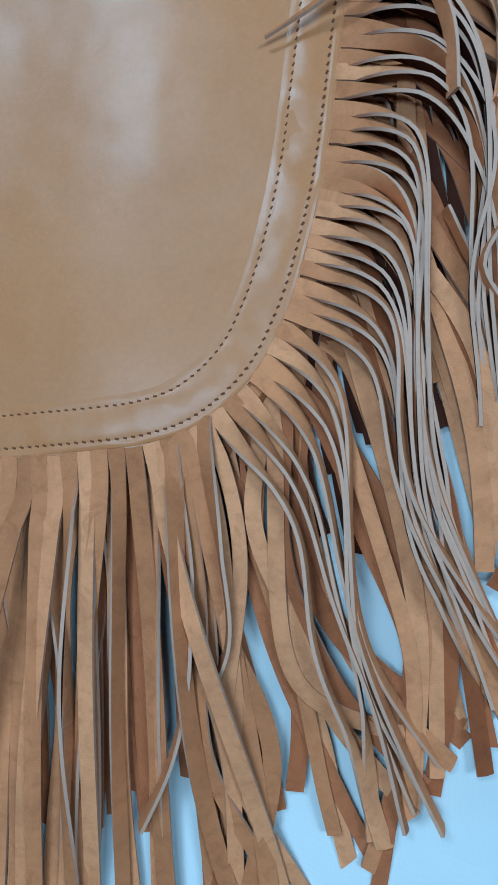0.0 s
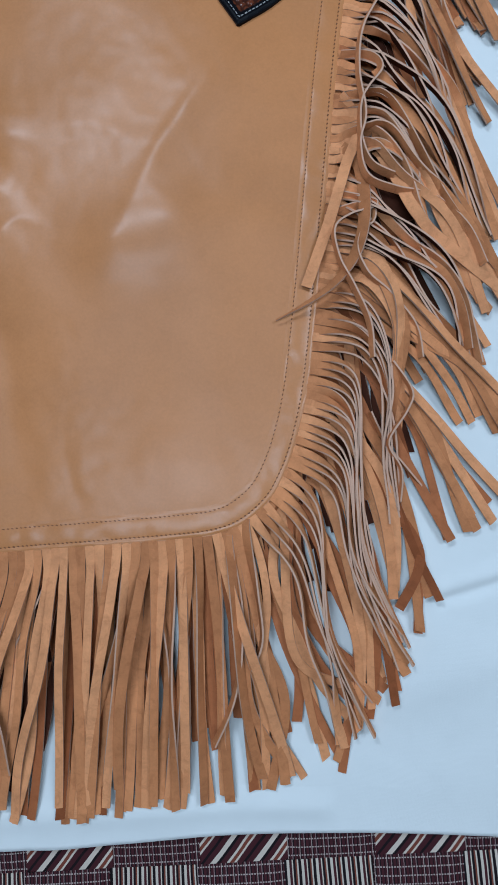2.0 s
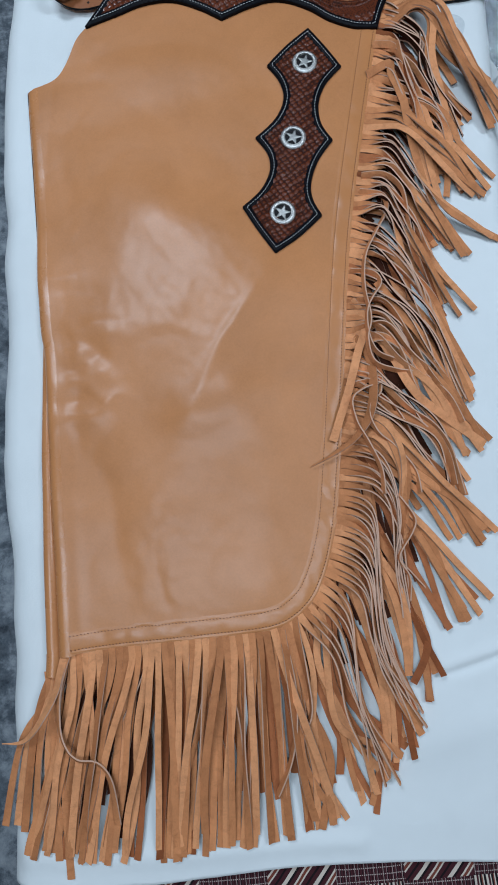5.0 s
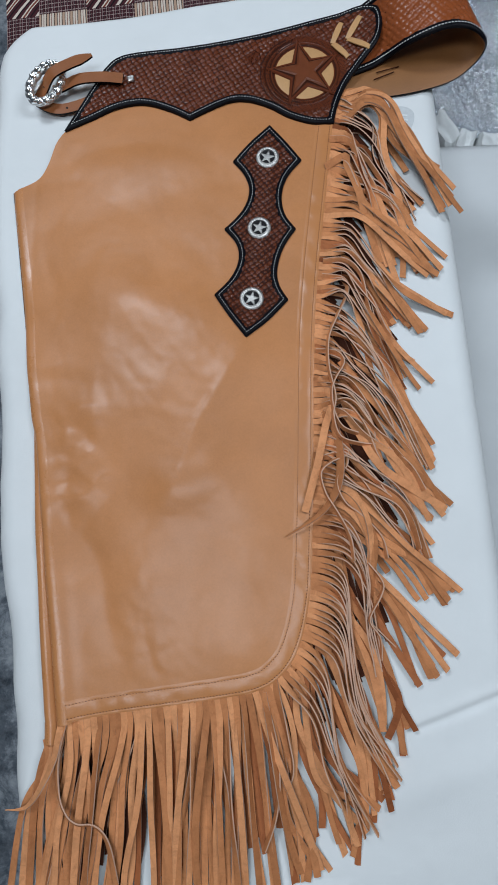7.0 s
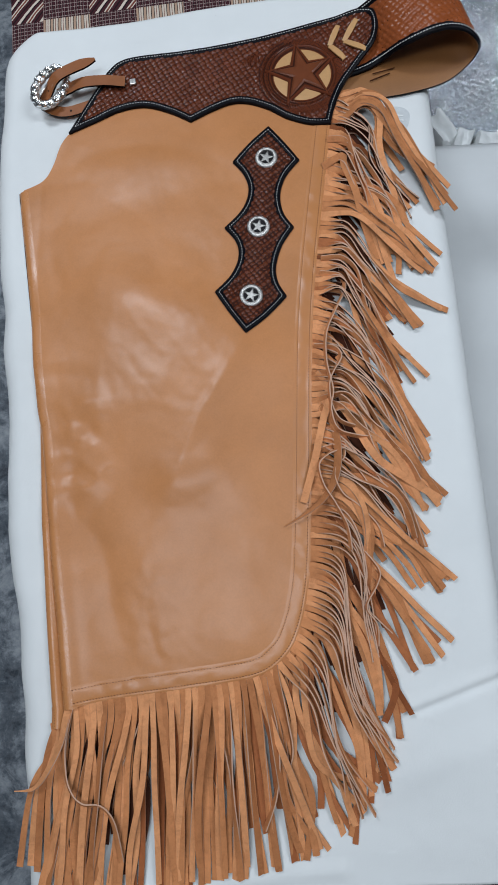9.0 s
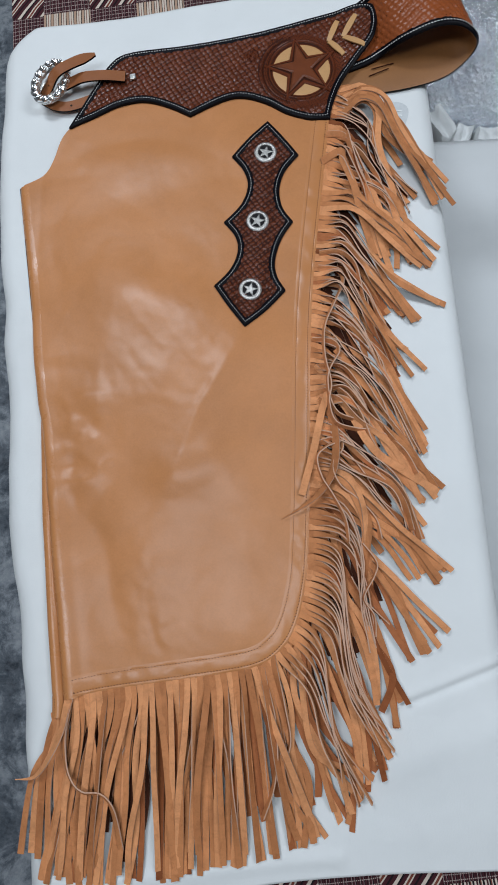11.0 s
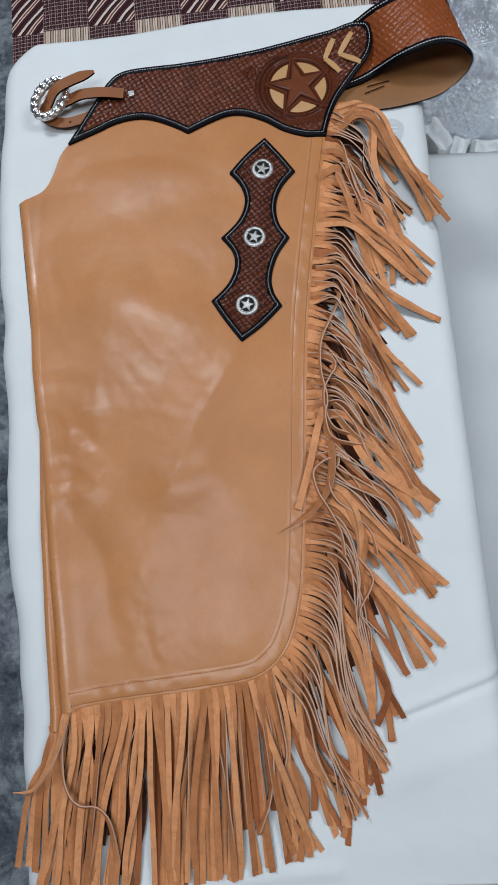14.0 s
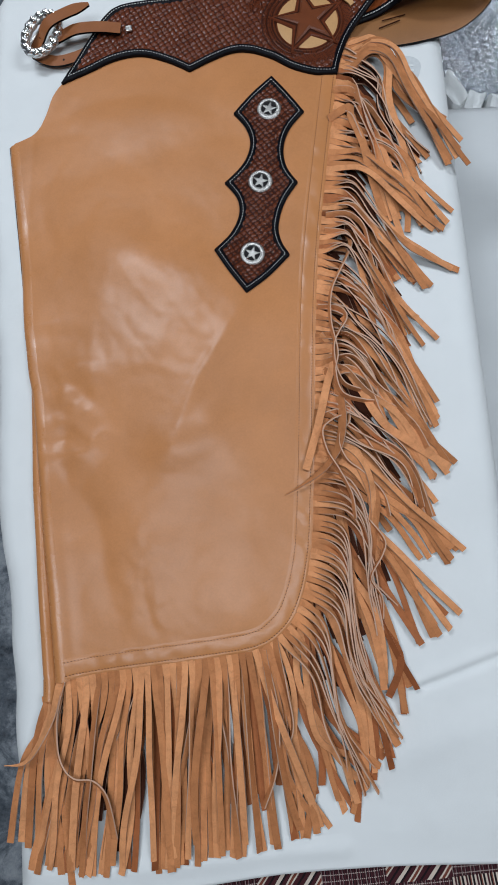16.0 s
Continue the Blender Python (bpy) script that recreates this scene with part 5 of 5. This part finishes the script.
def build_strap(points, width, taper, label, holes=()):
    line = spline(points, 8)
    t = np.gradient(line, axis=0)
    t /= np.linalg.norm(t, axis=1)[:, None]
    side = np.cross((0, 0, 1.0), t)
    side /= np.linalg.norm(side, axis=1)[:, None]
    up = np.cross(t, side)
    k = np.linspace(0, 1, len(line))
    w = width * np.ones(len(line))
    if taper:
        w = width * np.clip((1 - k) / 0.16, 0.12, 1) ** 0.6
    strap = piece("strap", strip_mesh("strap", line, side, up, w, 0.0028, [m_strap, m_black]), chaps, label)
    for h in holes:
        i = int(h * (len(line) - 1))
        x, y, z = line[i]
        # a flat black disc carries the dark of a hole's depth
        piece("hole", disc_mesh("hole", x, y, z + 0.0016, 0.0017, m_recess, 0, 0.001, 12), strap, "flat black disc for the shade of a buckle hole")


build_strap([(-0.176, 0.322, 0.0235), (-0.205, 0.323, 0.0265), (-0.235, 0.321, 0.0270), (-0.258, 0.318, 0.0200), (-0.276, 0.315, 0.0140)], 0.0160, False, "brown leather buckle strap")
build_strap([(-0.296, 0.303, 0.0150), (-0.286, 0.311, 0.0230), (-0.270, 0.322, 0.0370), (-0.246, 0.335, 0.0385), (-0.216, 0.348, 0.0370)], 0.0160, True, "brown leather strap end threaded through the buckle", (0.30,))
build_strap([(-0.215, 0.302, 0.0125), (-0.240, 0.295, 0.0100), (-0.262, 0.290, 0.0095), (-0.280, 0.292, 0.0100), (-0.296, 0.300, 0.0130)], 0.0155, False, "brown leather strap under the buckle", (0.45,))


def build_buckle():
    """An oval buckle set with a wreath of small berry beads, leaning on its straps."""
    bm = bmesh.new()
    tilt = Matrix.Translation((-0.2815, 0.3155, 0.0275)) @ Matrix.Rotation(math.radians(-33), 4, "Z") @ Matrix.Rotation(math.radians(24), 4, "Y")
    n, m = 48, 10
    rx, ry, tube = 0.0158, 0.0292, 0.0064
    rings = []
    for i in range(n):
        a = 2 * math.pi * i / n
        c, s = math.cos(a), math.sin(a)
        ring = []
        for j in range(m):
            b = 2 * math.pi * j / m
            r = tube * (1 + 0.10 * math.cos(36 * a))
            ring.append(bm.verts.new(tilt @ Vector(((rx + r * math.cos(b)) * c, (ry + r * math.cos(b)) * s, r * 0.6 * math.sin(b)))))
        rings.append(ring)
    for i in range(n):
        for j in range(m):
            bm.faces.new((rings[i][j], rings[(i + 1) % n][j], rings[(i + 1) % n][(j + 1) % m], rings[i][(j + 1) % m]))
    buckle = part("buckle", bm, m_silver, chaps, "oval silver buckle set with berry-edge beads", True)
    verts, faces = [(0.0, 0.0, 0.0052)], []
    for rr, hh in ((0.0012, 0.0048), (0.0020, 0.0036), (0.0032, 0.0040), (0.0044, 0.0030), (0.0052, 0.0008), (0.0050, -0.0012)):
        for i in range(24):
            q = 2 * math.pi * i / 24
            lobe = 1 + (0.10 * math.cos(6 * q) if rr > 0.0025 else 0.0)
            verts.append((rr * lobe * math.cos(q), rr * lobe * math.sin(q), hh))
    faces += [(0, 1 + i, 1 + (i + 1) % 24) for i in range(24)]
    faces += [(1 + r * 24 + i, 25 + r * 24 + i, 25 + r * 24 + (i + 1) % 24, 1 + r * 24 + (i + 1) % 24) for r in range(5) for i in range(24)]
    bead = piece("bead", mesh_of("bead", verts, faces, m_bright), buckle, "small silver berry bead")
    for k in range(17):
        a = 2 * math.pi * k / 17
        ob = bead if k == 0 else piece("bead", bead.data, buckle, "small silver berry bead")
        ob.matrix_local = tilt @ Matrix.Translation((rx * 1.06 * math.cos(a), ry * 1.04 * math.sin(a), 0.0030)) @ Matrix.Rotation(a, 4, "Z") @ Matrix.Scale(0.96, 4)
    bm = bmesh.new()
    bmesh.ops.create_cone(bm, cap_ends=True, segments=10, radius1=0.0014, radius2=0.0011, depth=0.026,
                          matrix=Matrix.Translation((-0.290, 0.312, 0.029)) @ Matrix.Rotation(math.radians(62), 4, "Z") @ Matrix.Rotation(math.radians(90), 4, "Y"))
    part("prong", bm, m_silver, buckle, "silver buckle prong", True)
    bm = bmesh.new()
    box(bm, -0.1655, 0.3235, ZY + 0.0035, 0.0085, 0.0085, 0.003, 0.0009, 0.15)
    part("rivet", bm, m_silver, yoke, "square silver rivet")


build_buckle()

# ---------------------------------------------------------------- beside the bed
LOW = -0.38


def build_floor_mattress():
    bm = bmesh.new()
    box(bm, 0.80, -0.30, (FLOOR + LOW - 0.012) / 2, 0.92, 1.56, LOW - 0.012 - FLOOR, 0.015)
    tagged(part("floor_mattress", bm, m_lower, smooth=True), "thin floor mattress beside the bed, under a white cloth", "mattress")
    xs, ys = np.linspace(0.335, 1.27, 60), np.linspace(-1.08, 0.492, 110)
    gx, gy = np.meshgrid(xs, ys)
    p = np.stack([gx.ravel(), gy.ravel()], 1)
    z = LOW + 0.004 + 0.003 * rumple(p, 3, 8.8, 3) + swell(p, (0.34, 0.470), (1.2, 0.476), 0.016, 0.008)
    faces = [(i * 60 + j, i * 60 + j + 1, i * 60 + 61 + j, i * 60 + 60 + j) for i in range(109) for j in range(59)]
    ob = tagged(new("white_cloth", mesh_of("white_cloth", np.column_stack([p, z]), faces, m_lower)), "plain greyish-white cloth spread over the floor mattress", "cloth")
    t = ob.modifiers.new("thickness", "SOLIDIFY")
    t.thickness, t.offset = 0.002, -1


build_floor_mattress()


def bubble_wrap_material():
    m, nt, bsdf = material("clear_bubble_film")
    at = nt.nodes.new("ShaderNodeTexCoord").outputs["Object"]
    c = ramp_of(nt, noise_of(nt, at, 16, 5, 0.6), [(0.3, (0.60, 0.64, 0.70)), (0.7, (0.90, 0.93, 0.96))])
    wire(nt, c, bsdf.inputs["Base Color"])
    bsdf.inputs["Roughness"].default_value, bsdf.inputs["Metallic"].default_value = 0.14, 0.75
    bump_of(nt, bsdf, noise_of(nt, at, 120, 5, 0.65), 1.0, 0.006)
    return m


m_bubble = bubble_wrap_material()


def build_bubble_wrap():
    """A rolled-up heap of bubble wrap: a crumpled film with rows of round cells on it."""
    def surface(p):
        fold = 0.030 * rumple(p, 7, 1.9, 3) + 0.02 * np.abs(np.sin(p[:, 0] * 21 + 3 * np.sin(p[:, 1] * 9)))
        edge = np.clip(np.minimum.reduce([p[:, 0] - 0.30, 0.91 - p[:, 0], p[:, 1] - 0.51 - 0.35 * np.maximum(0, 0.50 - p[:, 0]), 1.13 - p[:, 1]]) / 0.09, 0, 1) ** 0.5
        return FLOOR + (0.10 + fold) * edge + 0.001
    xs, ys = np.arange(0.31, 0.90, 0.006), np.arange(0.52, 1.12, 0.006)
    gx, gy = np.meshgrid(xs, ys)
    p = np.stack([gx.ravel(), gy.ravel()], 1)
    n = len(xs)
    faces = [(i * n + j, i * n + j + 1, i * n + n + j + 1, i * n + n + j) for i in range(len(ys) - 1) for j in range(n - 1)]
    film = tagged(new("bubble_wrap", mesh_of("bubble_wrap", np.column_stack([p, surface(p)]), faces, m_bubble)), "crumpled silvery bubble wrap heaped beside the bed", "bubble wrap")
    rng = random.Random(3)
    rows = [(0.318 + 0.0118 * (c + 0.5 * (r % 2)) + rng.uniform(-0.001, 0.001), 0.528 + 0.0103 * r + rng.uniform(-0.001, 0.001)) for r in range(57) for c in range(48)]
    q = np.array(rows)
    zs = surface(q)
    around = [(math.cos(math.pi * k / 4), math.sin(math.pi * k / 4)) for k in range(8)]
    verts, faces = [], []
    for (x, y), z in zip(rows, zs):
        o = len(verts)
        for r, h in ((0.0049, -0.0004), (0.0040, 0.0016)):
            verts += [(x + r * cx, y + r * cy, z + h) for cx, cy in around]
        verts.append((x, y, z + 0.0022))
        faces += [(o + k, o + (k + 1) % 8, o + 8 + (k + 1) % 8, o + 8 + k) for k in range(8)] + [(o + 8 + k, o + 8 + (k + 1) % 8, o + 16) for k in range(8)]
    piece("cell_layer", mesh_of("cell_layer", verts, faces, m_bubble), film, "rows of round clear air cells", "stuff")


build_bubble_wrap()


def build_folded_cloths():
    for k, (x, y, sx, sy, turn) in enumerate(((0.382, 0.550, 0.048, 0.105, 0.45), (0.428, 0.515, 0.042, 0.062, -0.35), (0.487, 0.512, 0.070, 0.046, -0.20))):
        g = np.linspace(-0.5, 0.5, 26)
        gx, gy = np.meshgrid(g, g)
        p = np.stack([gx.ravel(), gy.ravel()], 1)
        edge = np.clip((0.5 - np.abs(p).max(1)) / 0.1, 0, 1) ** 0.5
        z = (0.055 + 0.010 * rumple(p, 2.2, 3.0 + k, 2) + 0.03 * np.abs(p[:, 0] + 0.2 * p[:, 1])) * edge
        c, s = math.cos(turn), math.sin(turn)
        v = np.column_stack([x + p[:, 0] * sx * c - p[:, 1] * sy * s, y + p[:, 0] * sx * s + p[:, 1] * sy * c, FLOOR + 0.002 + np.maximum(z, 0)])
        faces = [(i * 26 + j, i * 26 + j + 1, i * 26 + 27 + j, i * 26 + 26 + j) for i in range(25) for j in range(25)]
        tagged(new("folded_cloth", mesh_of("folded_cloth", v, faces, m_sheet)), "small crumpled white cloth beside the bubble wrap", "cloth", "crumpled cloths")


build_folded_cloths()


def build_print():
    """A faint grey printed emblem on the sheet, with two plain bars left white in it."""
    m = plain("grey_print", (0.56, 0.585, 0.59), 0.85, 0, 0, 150, 0.08)
    sheet = bpy.data.objects["bed_sheet"]
    world_at = np.array((0.201, 0.261))
    at = np.array((U @ world_at, V @ world_at))
    oval = at + np.array([(0.021 * math.cos(a) * (1 + 0.10 * math.sin(3 * a)), 0.023 * math.sin(a) * (1 + 0.08 * math.cos(2 * a))) for a in np.linspace(0, 2 * math.pi, 60, endpoint=False)])

    def lie(p, d=None):
        return rumple(p, 3.2, 3.1, 3) * 0.0026 + np.abs(rumple(p, 7, 9.4, 2)) * 0.0022 + rumple(p, 11, 6.4, 4) * 0.0012 + 0.0008
    piece("print", cut_sheet("print", oval, 0.0015, lie, 0.0007, m), sheet, "faint grey printed emblem")
    for dy in (0.006, -0.001):
        line = spline([(-0.012, dy - 0.001), (0.0, dy + 0.001), (0.012, dy - 0.001)], 6) + at
        piece("print", strip_mesh("print", np.column_stack([line, lie(line) + 0.0004]), np.tile((0, 1.0, 0), (len(line), 1)), np.tile((0, 0, 1.0), (len(line), 1)), 0.0022, 0.0004, [m_sheet, m_sheet]), sheet, "white bar in the print")


build_print()

# ---------------------------------------------------------------- ceiling lamps
m_diffuser, _, diffuser_bsdf = material("lamp_diffuser")
diffuser_bsdf.inputs["Base Color"].default_value = (0.9, 0.9, 0.9, 1)
diffuser_bsdf.inputs["Emission Color"].default_value = (1.0, 0.98, 0.96, 1)
diffuser_bsdf.inputs["Emission Strength"].default_value = 0.4


def build_ceiling_lamp(x, y, sx=1.0, sy=0.45):
    lamp = tagged(new("ceiling_lamp"), "unseen white batten ceiling lamp with a long diffuser, added at a light", "ceiling lamp", "ceiling lamps")
    lamp.location = (x, y, 2.15)
    bm = bmesh.new()
    box(bm, 0, 0, -0.03, sx + 0.1, sy + 0.07, 0.06, 0.01)
    part("housing", bm, m_lampbody, lamp)
    bm = bmesh.new()
    box(bm, 0, 0, -0.066, sx, sy, 0.010, 0.003)
    part("diffuser", bm, m_diffuser, lamp, "glowing white diffuser")


# Housings are added out of view; the last only dresses the fill light.
build_ceiling_lamp(LAMP[0], LAMP[1], 0.62, 0.36)
for place in (SECOND, FILL):
    build_ceiling_lamp(place[0], place[1])
